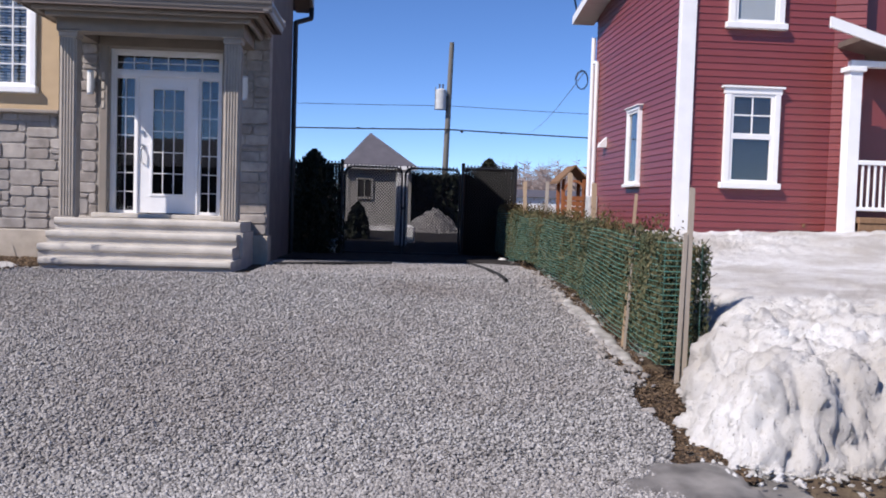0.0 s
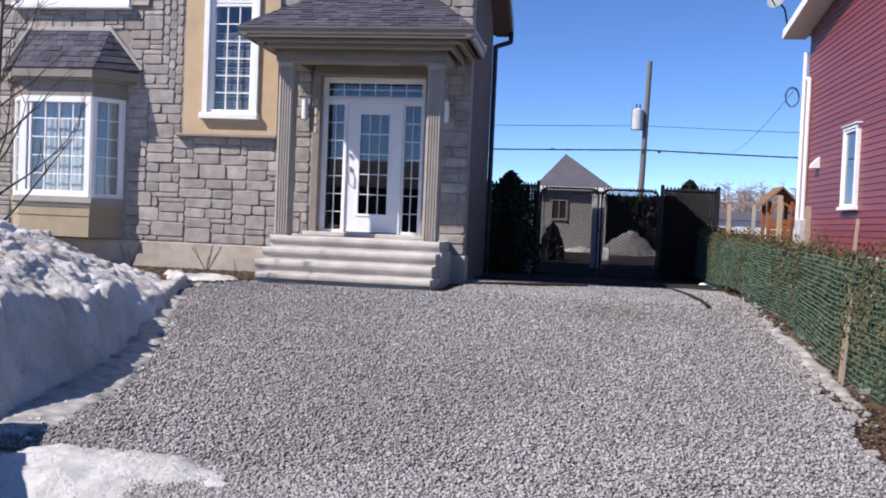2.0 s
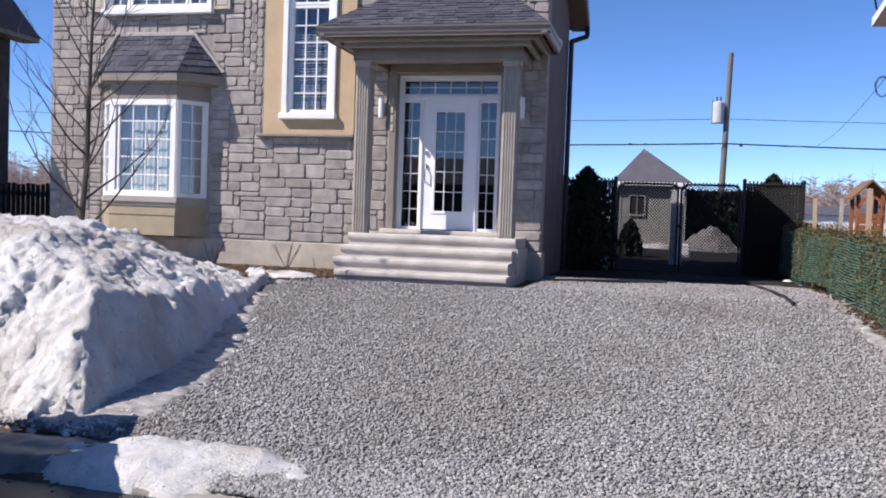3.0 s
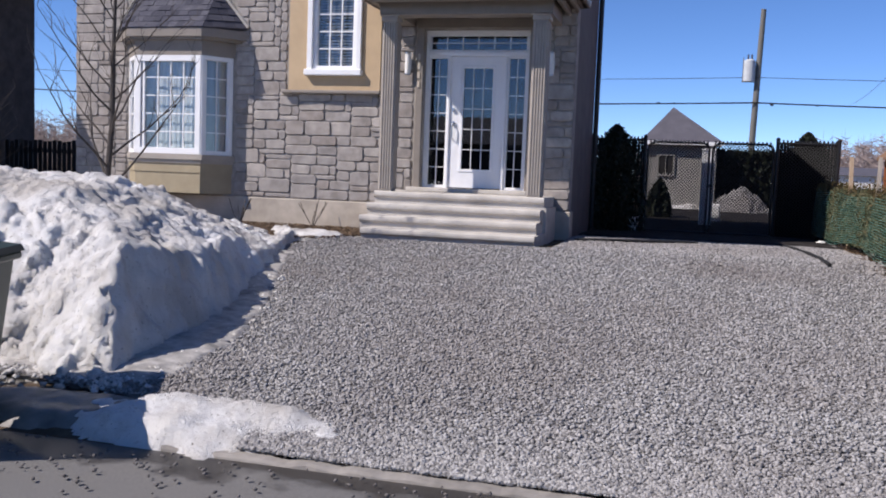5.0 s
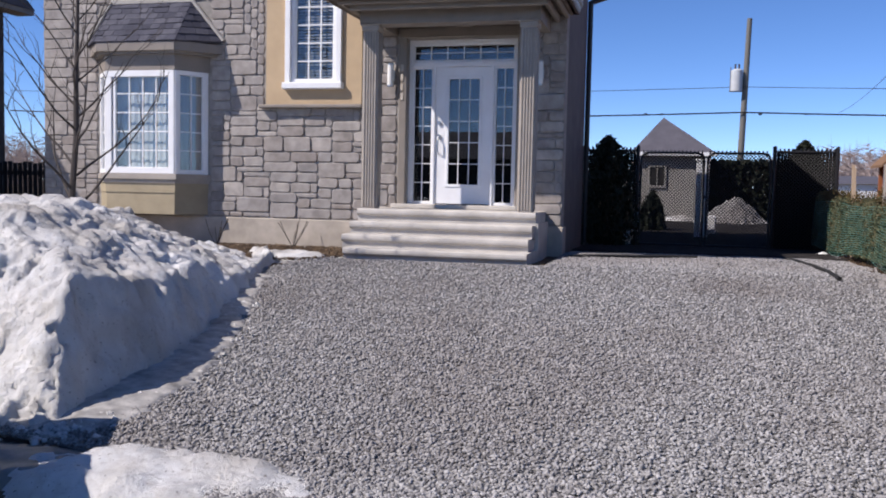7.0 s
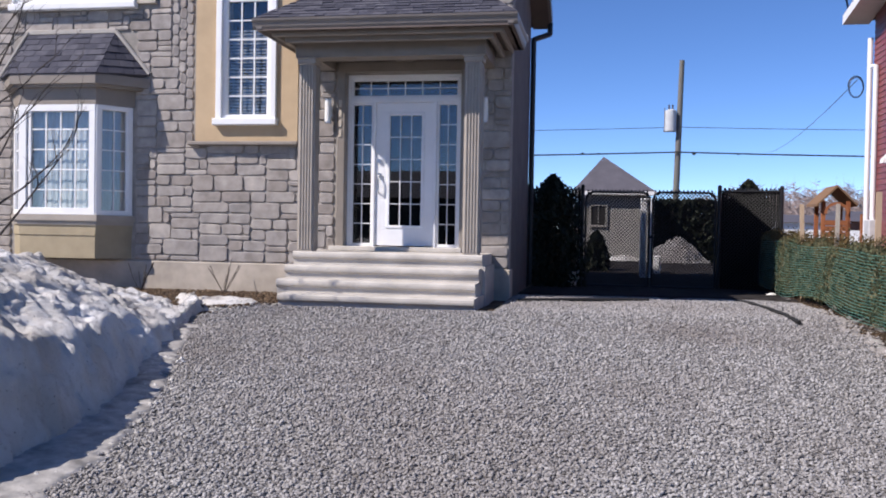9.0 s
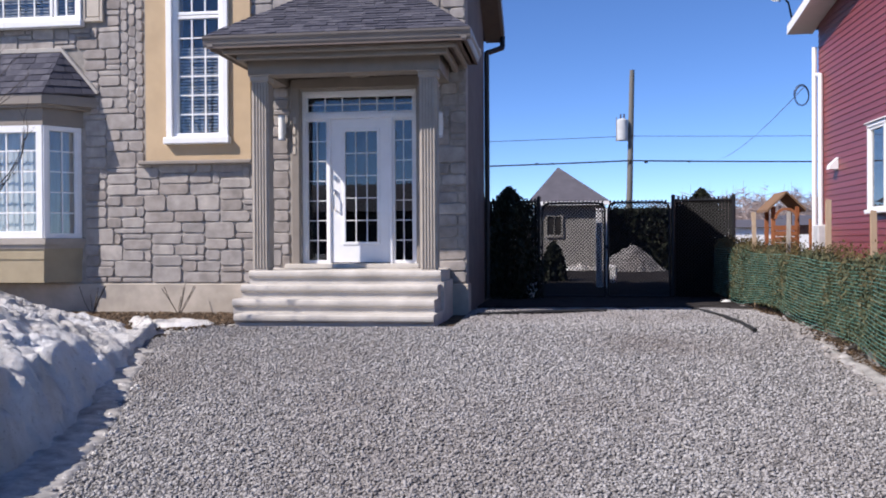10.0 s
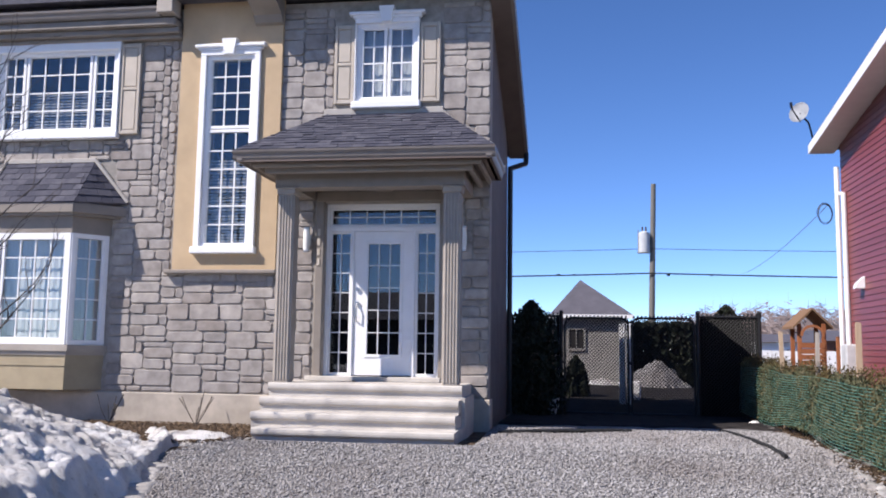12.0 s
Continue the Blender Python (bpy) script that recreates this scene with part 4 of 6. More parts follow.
def red_window(m, w, z0, z1, sashes, t=0.1, behind=ROOMSHADE):
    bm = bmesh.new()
    # flat backing; by default its near-black stands for an unlit room
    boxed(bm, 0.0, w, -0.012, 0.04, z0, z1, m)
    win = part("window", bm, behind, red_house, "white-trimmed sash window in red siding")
    bm = bmesh.new()
    for x0, x1, a, b, cols, rows in sashes:
        s = 0.045
        for q in ((x0, x1, a, a + s), (x0, x1, b - s, b)):
            boxed(bm, q[0], q[1], -0.05, -0.012, q[2], q[3], m, 0.004)
        for q in ((x0, x0 + s), (x1 - s, x1)):
            boxed(bm, q[0], q[1], -0.049, -0.012, a + s, b - s, m, 0.004)
        for i in range(1, cols):
            c = x0 + s + (x1 - x0 - 2 * s) * i / cols
            boxed(bm, c - 0.011, c + 0.011, -0.036, -0.022, a + s, b - s, m)
        for i in range(1, rows):
            c = a + s + (b - a - 2 * s) * i / rows
            boxed(bm, x0 + s, x1 - s, -0.035, -0.023, c - 0.011, c + 0.011, m)
        g2 = bmesh.new()
        boxed(g2, x0 + s, x1 - s, -0.02, -0.017, a + s, b - s, m)
        part("pane", g2, GLASS, win).visible_shadow = False
    part("sash", bm, WHITE, win)
    for x0, x1 in ((-t, 0), (w, w + t)):
        bm = bmesh.new()
        boxed(bm, x0, x1, -0.065, 0.01, z0, z1, m, 0.006)
        part("side_casing", bm, WHITE, win)
    bm = bmesh.new()
    boxed(bm, -t - 0.02, w + t + 0.02, -0.07, 0.01, z1, z1 + t * 0.9, m, 0.006)
    boxed(bm, -t - 0.06, w + t + 0.06, -0.1, 0.01, z1 + t * 0.9, z1 + t * 1.25, m, 0.006)
    part("head_casing", bm, WHITE, win)
    bm = bmesh.new()
    boxed(bm, -t - 0.05, w + t + 0.05, -0.1, 0.01, z0 - t, z0, m, 0.01)
    part("sill", bm, WHITE, win)
    return win


FM = local(4.74, RY - 0.01)
red_window(FM, 0.7, 2.19, 3.6, [(0.0, 0.7, 2.19, 2.93, 1, 1), (0.0, 0.7, 2.93, 3.6, 2, 2)])
red_window(FM, 0.7, 4.73, 6.1, [(0.0, 0.7, 4.73, 5.45, 1, 1), (0.0, 0.7, 5.45, 6.1, 2, 2)], behind=DRAPE)
SM = Matrix.Translation((RX, 15.2, 0)) @ Matrix.Rotation(radians(-90), 4, "Z")
red_window(SM, 0.68, 2.2, 3.55, [(0.0, 0.68, 2.2, 3.55, 1, 1)], t=0.07)
# dryer vent hood on the side
bm = bmesh.new()
prism(bm, [(RX, 17.0, 3.02), (RX - 0.16, 17.0, 3.02), (RX - 0.14, 17.0, 3.1), (RX, 17.0, 3.24)], (0, 0.2, 0))
part("vent_hood", bm, WHITE, red_house)
bm = bmesh.new()
boxed(bm, 6.02, 6.06, RY - 0.015, RY, 1.5, 1.56)
part("siding_outlet", bm, DECKWOOD, red_house)
# porch of the red house
porch = thing("porch", (8.4, 12.4, 0.7), "brown timber porch with white rail and posts", "porch")
bm = bmesh.new()
boxed(bm, 6.55, 10.5, 11.62, 12.9, 1.6, 1.69, bevel=0.01)
part("deck", bm, DECKWOOD, porch)
for i in range(8):
    bm = bmesh.new()
    boxed(bm, 6.55, 10.5, 11.64, 11.67, 0.72 + i * 0.11, 0.825 + i * 0.11, bevel=0.004)
    part("skirt_board", bm, DECKWOOD, porch)
bm = bmesh.new()
boxed(bm, 6.33, 6.53, 11.7, 11.9, 0.75, 4.0, bevel=0.008)
boxed(bm, 6.29, 6.57, 11.66, 11.94, 3.92, 4.0, bevel=0.008)
part("post", bm, WHITE, porch)
for a, b in ((2.5, 2.57), (1.79, 1.85)):
    bm = bmesh.new()
    boxed(bm, 6.53, 10.5, 11.7, 11.77, a, b, bevel=0.008)
    part("rail", bm, WHITE, porch)
bm0 = bmesh.new()
boxed(bm0, -0.014, 0.014, -0.014, 0.014, 1.84, 2.51)
bal = mesh_of(bm0, "baluster", WHITE)
x = 6.62
while x < 10.4:
    ob = part("baluster", bal, WHITE, porch)
    ob.matrix_basis = Matrix.Translation((x, 11.735, 0))
    x += 0.1
bm = bmesh.new()
prism(bm, [(5.86, 11.45, 4.68), (5.86, 11.45, 4.52), (10.6, 11.45, 3.1), (10.6, 11.45, 3.26)], (0, 0.05, 0))
part("fascia", bm, WHITE, porch)
bm = bmesh.new()
prism(bm, [(6.45, 11.5, 4.48), (6.45, 11.5, 4.39), (10.6, 11.5, 3.13), (10.6, 11.5, 3.22)], (0, 1.9, 0))
part("porch_roof", bm, SOFFIT, porch)
bm = bmesh.new()
boxed(bm, 6.36, 10.5, 11.74, 11.86, 4.0, 4.1, bevel=0.008)
part("beam", bm, WHITE, porch)


def satellite_dish():
    ob = thing("satellite_dish", (4.35, 18.6, 6.1), "grey satellite dish on the roof edge", "dish")
    c = Vector((3.22, 18.5, 6.72))
    bm = bmesh.new()
    n = Vector((-0.55, -0.75, 0.35)).normalized()
    q = n.to_track_quat("Z", "Y").to_matrix().to_4x4()
    rings = []
    for j in range(5):
        r = 0.24 * j / 4
        ring = [bm.verts.new(c + (q @ Vector((r * math.cos(a) * 0.85, r * math.sin(a), 0.9 * r * r)))) for a in [k / 16 * math.tau for k in range(16)]] if j else [bm.verts.new(c)]
        rings.append(ring)
    for k in range(16):
        bm.faces.new((rings[0][0], rings[1][k], rings[1][(k + 1) % 16]))
        for j in range(1, 4):
            bm.faces.new((rings[j][k], rings[j + 1][k], rings[j + 1][(k + 1) % 16], rings[j][(k + 1) % 16]))
    bmesh.ops.solidify(bm, geom=bm.faces[:], thickness=0.012)
    part("reflector", bm, GREYWOOD, ob)
    bm = bmesh.new()
    tube(bm, c + Vector((0, 0, -0.18)), c + n * 0.42 + Vector((0, 0, -0.12)), 0.014)
    tube(bm, c + n * 0.42 + Vector((0, 0, -0.12)), c + n * 0.46 + Vector((0, 0, -0.02)), 0.03)
    part("feed_arm", bm, BLACK, ob)
    bm = bmesh.new()
    tube(bm, c, c + Vector((0.18, 0.05, -0.2)), 0.02)
    tube(bm, c + Vector((0.18, 0.05, -0.2)), (3.5, 18.55, 6.05), 0.02)
    part("mast", bm, BLACK, ob)


satellite_dish()

# ---- snow ----


TOE_Y, TOE_X = [3.3, 4.1, 4.57, 5.0, 5.74, 6.4, 7.95, 8.75, 9.6, 10.4], [-4.4, -4.46, -4.44, -4.48, -4.66, -4.87, -5.36, -5.62, -5.9, -6.4]


def left_bank_z(x, y):
    """A shovelled heap: a ragged slope to the street, a steep cut face along the driveway, a gentle crown."""
    toe = float(np.interp(y, TOE_Y, TOE_X))
    front = float(np.interp(x, [-9, -6.4, -5.4, -4.73, -4.4], [3.62, 3.6, 3.55, 3.38, 3.45]))
    wx, wy = x + 0.2 * fbm(x, y, 1.3, 23.0), y + 0.2 * fbm(x, y, 1.3, 29.0)
    side = toe - x + 0.07 * fbm(x, y, 2.3, 2.0) + 0.03 * fbm(x, y, 7.0, 4.0)
    fore = y - front + 0.1 * fbm(x, y, 2.0, 6.0) + 0.05 * fbm(x, y, 6.0, 8.0)
    back = (10.4 - y) * 0.9 + 0.1 * fbm(x, y, 2.0, 10.0)
    base = ground_z(x, y) - 0.08
    if min(side, fore, back) <= 0:
        return base
    crest = float(np.interp(y, [3.4, 3.9, 4.4, 5, 6, 7, 8.5, 9.5, 10.4], [0.8, 1.04, 1.02, 0.92, 0.96, 0.92, 0.78, 0.72, 0.7])) + 0.06 * fbm(x, y, 1.8, 14.0)
    top = float(np.interp(y, [3.3, 4, 5, 6.5, 7.5, 8.5, 9.3, 10.0, 11], [0.98, 1.25, 1.4, 1.4, 1.26, 1.08, 0.93, 0.82, 0.78])) + min(0.05, max(0.0, (-6.0 - x) * 0.05))
    zs = float(np.interp(side, [0, 0.06, 0.3, 0.42, 1.5, 4], [base, base + 0.2, crest - 0.05, crest, top, top + 0.05]))
    zf = base + float(np.interp(fore, [0, 0.08, 0.45, 0.85, 1.5, 3.0, 9], [0, 0.16, 0.62, 0.92, 1.25, 1.6, 2.5]))
    zb = base + float(np.interp(back, [0, 0.1, 0.6, 6], [0, 0.1, 0.3, 2.0]))
    z = min(zs, zf, zb)
    lump = 0.05 * fbm(x, y, 1.6, 5.0) + 0.06 * (abs(fbm(wx, wy, 2.4, 7.0, 2)) - 0.2)
    return z + lump * min(1, min(side, fore, back) / 0.12 + 0.1)


def left_ragged(p):
    """How broken the crust is: most on the street slope, least on the cut face."""
    side = float(np.interp(p.y, TOE_Y, TOE_X)) - p.x
    if p.y < 4.6 and p.y - 3.4 < side * 1.1 + 0.15:
        return 1.25
    return 0.45 if side < 0.42 else 0.7


def right_bank_z(x, y):
    left = float(np.interp(y, [3.1, 3.4, 3.85, 4.6, 5.2, 5.6, 13], [1.55, 1.3, 1.25, 1.45, 1.7, 1.85, 1.95]))
    front = float(np.interp(x, [1.2, 1.7, 2.4, 4.0, 9.0], [3.4, 3.25, 3.35, 3.55, 3.6]))
    wob = 0.1 * fbm(x, y, 1.9, 12.0)
    wx, wy = x + 0.22 * fbm(x, y, 1.1, 33.0), y + 0.22 * fbm(x, y, 1.1, 39.0)
    d = min(x - left + wob, y - front + wob, (12.6 - y) * 1.5)
    base = ground_z(x, y) - 0.08
    if d <= 0:
        return base
    top = float(np.interp(y, [3.2, 4.2, 5, 6, 8, 9.2, 10, 11, 12.4], [0.7, 0.82, 0.93, 0.96, 1.02, 1.12, 1.3, 1.32, 1.28])) + 0.03 * (x - 2)
    s = 1 - (1 - min(d / 0.6, 1)) ** 2.3
    smooth = float(np.interp(y, [4.9, 5.6, 9.0, 9.6], [1, 0.12, 0.12, 0.5]))
    lump = (0.075 * fbm(x, y, 1.6, 15.0) + 0.07 * (abs(fbm(wx, wy, 2.3, 17.0, 2)) - 0.2)) * smooth
    return base + (top - base) * s + lump * min(1, d / 0.12 + 0.1)




def right_ragged(p):
    return float(np.interp(p.y, [4.9, 5.6, 9.0, 9.8], [1.15, 0.15, 0.15, 0.5]))


def heap(xs, ys, zf, ragged, seed):
    """A snow heap: the height sheet, with clods and crumbs pushed out along its own surface."""
    me = sheet("snowbank", xs, ys, zf, SNOW)
    normals = [v.normal.copy() for v in me.vertices]
    for v, n in zip(me.vertices, normals):
        p = v.co.copy()
        if p.z < ground_z(p.x, p.y) - 0.05:
            continue
        k = ragged(p)
        q = p + Vector((seed, 0, 0)) + 0.12 * noise.noise_vector(p * 2.5)
        out = 0.075 * (abs(noise.noise(q * 3.4)) - 0.2) + 0.05 * (abs(noise.noise(q * 7.5)) - 0.2) + 0.034 * (abs(noise.noise(q * 16.0)) - 0.2) + 0.012 * noise.noise(q * 34.0)
        v.co = p + n * out * k * 1.5
    me.update()
    return me


tagged(new("snowbank", heap(list(np.arange(-14, -7.6, 0.1)) + list(np.arange(-7.6, -4.0, 0.021)), list(np.arange(3.1, 6.2, 0.021)) + list(np.arange(6.2, 10.9, 0.028)), left_bank_z, left_ragged, 3.0)),
       "high crusty heap of old shovelled snow beside the driveway", "snowbank", "snowbanks")
tagged(new("snowbank", heap(list(np.arange(1.1, 4.6, 0.021)) + list(np.arange(4.6, 12, 0.1)), list(np.arange(3.0, 6.0, 0.021)) + list(np.arange(6.0, 12.42, 0.06)), right_bank_z, right_ragged, 17.0)),
       "dirty crumbling bank of snow before the red house", "snowbank", "snowbanks")


def patch(name, cx, cy, rx, ry, h, seed, label, turn=0.0, mat=SNOW, step=0.03):
    """A thin uneven sheet of melting snow or ice."""
    ca, sa = math.cos(turn), math.sin(turn)

    def zf(x, y):
        u, v = (x - cx) * ca + (y - cy) * sa, -(x - cx) * sa + (y - cy) * ca
        r = 1 - math.hypot(u / rx, v / ry) + 0.33 * fbm(x, y, 2.6, seed, 5)
        b = ground_z(x, y) - 0.03
        if r <= 0:
            return b
        return b + 0.03 + h * min(1, r * 2.6) * (1 + 0.5 * fbm(x, y, 5, seed + 3))
    q = max(rx, ry) * 1.35
    tagged(new(name, sheet(name, list(np.arange(cx - q, cx + q, step)), list(np.arange(cy - q, cy + q, step)), zf, mat)), label, "snow patch", "melting snow patches")


patch("snow_patch", -3.42, 3.0, 0.85, 0.37, 0.07, 31.0, "thin patch of melting snow by the kerb", 0.05)
# dark tone painted in for the bins' shadow over the snow
patch("snow_patch", -4.35, 3.0, 0.7, 0.25, 0.03, 35.0, "thin snow by the bins, their shade put in its colour", 0.05, SLUSH_AND_SHADE)


def ice_strip():
    """Trodden ice along the foot of the cut face, thinning out over the gravel."""
    def zf(x, y):
        out = float(np.interp(y, [3.4, 3.68, 4.14, 4.65, 5.06, 5.78, 7.0, 8.3], [-4.14, -4.07, -4.04, -4.11, -4.2, -4.42, -4.89, -5.33])) + 0.05 * fbm(x, y, 2.4, 37.0, 3) + 0.06 * fbm(x, y, 11.0, 38.0, 3)
        b = ground_z(x, y) - 0.03
        d = min(out - x, y - 3.42 + 0.15 * fbm(x, y, 3.0, 39.0))
        if d <= 0 or y > 8.4:
            return b
        return b + 0.055 + min(0.03, d * 0.12) * (1 + 0.5 * fbm(x, y, 5, 41.0))
    tagged(new("snow_patch", sheet("snow_patch", list(np.arange(-6.0, -3.8, 0.03)), list(np.arange(3.2, 8.5, 0.03)), zf, ICE)), "grey icy strip along the snowbank's foot", "snow patch", "melting snow patches")


ice_strip()
patch("snow_patch", -5.85, 10.0, 0.5, 0.22, 0.05, 41.0, "small leftover snow patch near the steps", 0.2)
patch("snow_patch", 1.39, 7.4, 0.11, 2.0, 0.03, 43.0, "dirty ice strip between gravel and hedge", 0.0, ICE)
patch("snow_patch", -0.9, 22.9, 0.9, 0.4, 0.3, 51.0, "strip of old snow before the garden shed", 0.0)
patch("snow_patch", 1.0, 3.15, 0.5, 0.3, 0.03, 47.0, "grey slush where the driveway meets the street", 0.3, SLUSH_AND_SHADE)

# ---- loose stones, litter ----


def chips(name, n, place, size, mat, seed, label, category, flat=0.7):
    """Many small angular stones in one mesh."""
    rs = np.random.RandomState(seed)
    base = np.array([(1, 0, 0), (-1, 0, 0), (0, 1, 0), (0, -1, 0), (0, 0, 1), (0, 0, -1)], float)
    tri = np.array([(0, 2, 4), (2, 1, 4), (1, 3, 4), (3, 0, 4), (2, 0, 5), (1, 2, 5), (3, 1, 5), (0, 3, 5)])
    P = np.array([place(rs) for _ in range(n)])
    S = rs.uniform(*size, (n, 1, 1)) * rs.uniform(0.65, 1.25, (n, 6, 1))
    V = base[None] * S
    V[:, :, 2] *= flat
    V += rs.uniform(-0.25, 0.25, (n, 6, 3)) * S
    a, t = rs.uniform(0, math.tau, n), rs.uniform(-0.5, 0.5, n)
    ca, sa, ct, st = np.cos(a), np.sin(a), np.cos(t), np.sin(t)
    x, y, z = V[:, :, 0].copy(), V[:, :, 1].copy(), V[:, :, 2].copy()
    y, z = y * ct[:, None] - z * st[:, None], y * st[:, None] + z * ct[:, None]
    V = np.stack([x * ca[:, None] - y * sa[:, None], x * sa[:, None] + y * ca[:, None], z], -1) + P[:, None, :]
    me = bpy.data.meshes.new(name)
    me.vertices.add(n * 6)
    me.vertices.foreach_set("co", V.reshape(-1))
    F = (tri[None] + (np.arange(n) * 6)[:, None, None]).reshape(-1)
    me.loops.add(len(F))
    me.loops.foreach_set("vertex_index", F)
    me.polygons.add(n * 8)
    me.polygons.foreach_set("loop_start", np.arange(0, len(F), 3))
    me.polygons.foreach_set("loop_total", np.full(n * 8, 3))
    me.materials.append(mat)
    me.update(calc_edges=True)
    me.validate()
    return tagged(new(name, me), label, category, kind="stuff")


def on_drive(rs):
    y = 2.7 + 9.9 * rs.uniform() ** 1.7
    a = edge_left(y) - 0.12 if y < 9.8 else -2.4
    b = edge_right(y) + 0.1
    x = rs.uniform(a, b)
    return x, y, ground_z(x, y) + 0.012 + 0.012 * fbm(x, y, 0.9, 3) + rs.uniform(0.0, 0.012)


chips("gravel", 150000, on_drive, (0.008, 0.0185), GRAVEL, 11, "loose grey crushed stone over the driveway", "gravel")


def on_road(rs):
    x = rs.uniform(-5.5, 2.5)
    y = 2.6 - abs(rs.normal(0, 0.4)) - 0.02
    return x, y, 0.1


def snow_crumbs(rs):
    y = rs.uniform(3.25, 7.0)
    x = float(np.interp(y, TOE_Y, TOE_X)) + abs(rs.normal(0, 0.13)) - 0.04
    if rs.uniform() < 0.4:
        x, y = rs.uniform(-6.5, -4.2), 3.5 - abs(rs.normal(0, 0.14))
    return x, y, ground_z(x, y) + 0.02


chips("snow_crumbs", 900, snow_crumbs, (0.01, 0.04), SNOW, 15, "crumbled lumps of snow at the bank's foot", "snow crumbs")


def snow_crumbs_right(rs):
    x = rs.uniform(1.2, 5.0)
    y = float(np.interp(x, [1.2, 1.7, 2.4, 4.0, 9.0], [3.4, 3.25, 3.33, 3.5, 3.55])) - abs(rs.normal(0, 0.16)) + 0.08
    return x, y, ground_z(x, y) + 0.015
chips("snow_crumbs", 450, snow_crumbs_right, (0.008, 0.032), SNOW, 16, "crumbled lumps of dirty snow on the mud", "snow crumbs")
chips("pebbles", 420, on_road, (0.006, 0.02), PEBBLE, 12, "scattered pebbles in the wet gutter", "pebbles")


def by_hedge(rs):
    y = 3.2 + 12.3 * rs.uniform() ** 2.3
    x = edge_right(y) + rs.uniform(0.02, 0.5) * (1.2 if y < 5.5 else 0.8)
    return x, y, ground_z(x, y) + 0.0


chips("leaf_litter", 9000, by_hedge, (0.008, 0.022), LITTER, 13, "brown dead leaves and mud along the hedge", "leaf litter", 0.3)


def by_house(rs):
    x = rs.uniform(-8.2, -5.2)
    y = rs.uniform(9.6, 11.75)
    return x, y, ground_z(x, y)


chips("leaf_litter", 5200, by_house, (0.01, 0.03), LITTER, 14, "dead leaves and twigs at the foundation", "leaf litter", 0.3)


def hedge_rubble(rs):
    y = rs.uniform(5.0, 11.5)
    x = edge_right(y) + 0.04 + abs(rs.normal(0, 0.1))
    return x, y, ground_z(x, y) + 0.012


chips("rubble", 420, hedge_rubble, (0.012, 0.045), ROCK, 23, "pale rubble and icy lumps between gravel and hedge", "rubble", 0.6)


def stone_row():
    rnd = random.Random(21)
    for i in range(17):
        y = 4.6 + i * 0.6 + rnd.uniform(-0.28, 0.28)
        x = edge_right(y) + rnd.uniform(0.03, 0.16)
        r = rnd.uniform(0.02, 0.055)
        bm = bmesh.new()
        bmesh.ops.create_icosphere(bm, subdivisions=2, radius=1)
        for v in bm.verts:
            v.co *= 1 + 0.3 * noise.noise(v.co * 1.6 + Vector((i * 3.1, 0, 0)))
            v.co = Vector((v.co.x * r * 1.4, v.co.y * r, v.co.z * r * 0.6)) + Vector((x, y, ground_z(x, y) + r * 0.25))
        solid("rock", bm, ROCK, "pale rough rock edging the gravel", "rock", "edging rocks", smooth=False)


stone_row()


def edging():
    """Black plastic lawn edging lying loose at the gravel's end."""
    for pts in ([(0.86, 9.7), (0.84, 10.4), (0.78, 11.2), (0.7, 11.9), (0.58, 12.5)], [(-2.3, 11.2), (-1.8, 11.5), (-1.1, 11.75), (-0.5, 11.95)]):
        bm = bmesh.new()
        way = []
        for (x0, y0), (x1, y1) in zip(pts, pts[1:]):
            for k in range(6):
                f = k / 6
                px, py = x0 + (x1 - x0) * f, y0 + (y1 - y0) * f
                way.append((px + 0.012 * fbm(px, py, 2, 81), py + 0.012 * fbm(px, py, 2, 83), ground_z(px, py) + 0.035 + 0.012 * fbm(px, py, 1.5, 85)))
        sweep(bm, way, 0.024, 8)
        solid("lawn_edging", bm, RUBBER, "black plastic edging strip lying on the gravel", "edging", "edging strips")


edging()

# ---- hedge with its net ----


def leaves(name, n, place, mat, seed, parent, size=(0.03, 0.07), label=""):
    """Small flat sprays of foliage, two triangles each."""
    rs = np.random.RandomState(seed)
    P = np.array([place(rs) for _ in range(n)])
    L = rs.uniform(*size, n)
    W = L * rs.uniform(0.3, 0.55, n)
    d = rs.normal(0, 1, (n, 3))
    d[:, 2] = np.abs(d[:, 2]) + 0.6
    d /= np.linalg.norm(d, axis=1)[:, None]
    e = rs.normal(0, 1, (n, 3))
    e -= d * (e * d).sum(1)[:, None]
    e /= np.linalg.norm(e, axis=1)[:, None]
    V = np.stack([P - d * L[:, None] / 2, P + e * W[:, None] / 2, P + d * L[:, None] / 2, P - e * W[:, None] / 2], 1).reshape(-1, 3)
    me = bpy.data.meshes.new(name)
    me.vertices.add(n * 4)
    me.vertices.foreach_set("co", V.reshape(-1))
    me.loops.add(n * 4)
    me.loops.foreach_set("vertex_index", np.arange(n * 4))
    me.polygons.add(n)
    me.polygons.foreach_set("loop_start", np.arange(0, n * 4, 4))
    me.polygons.foreach_set("loop_total", np.full(n, 4))
    me.materials.append(mat)
    me.update(calc_edges=True)
    me.validate()
    ob = part(name, me, mat, parent, label)
    ob["kind"] = "stuff"
    return ob


HY0, HY1, HXA, HXB = 5.32, 16.0, 1.485, 1.9


def hedge_top(y):
    return float(np.interp(y, [5, 8, 16], [1.44, 1.5, 1.62])) + 0.05 * math.sin(y * 3.3) + 0.04 * math.sin(y * 8.1)


hedge = thing("hedge", (1.8, 10.5, 0.5), "row of young green and browned cedars wrapped in netting", "hedge")


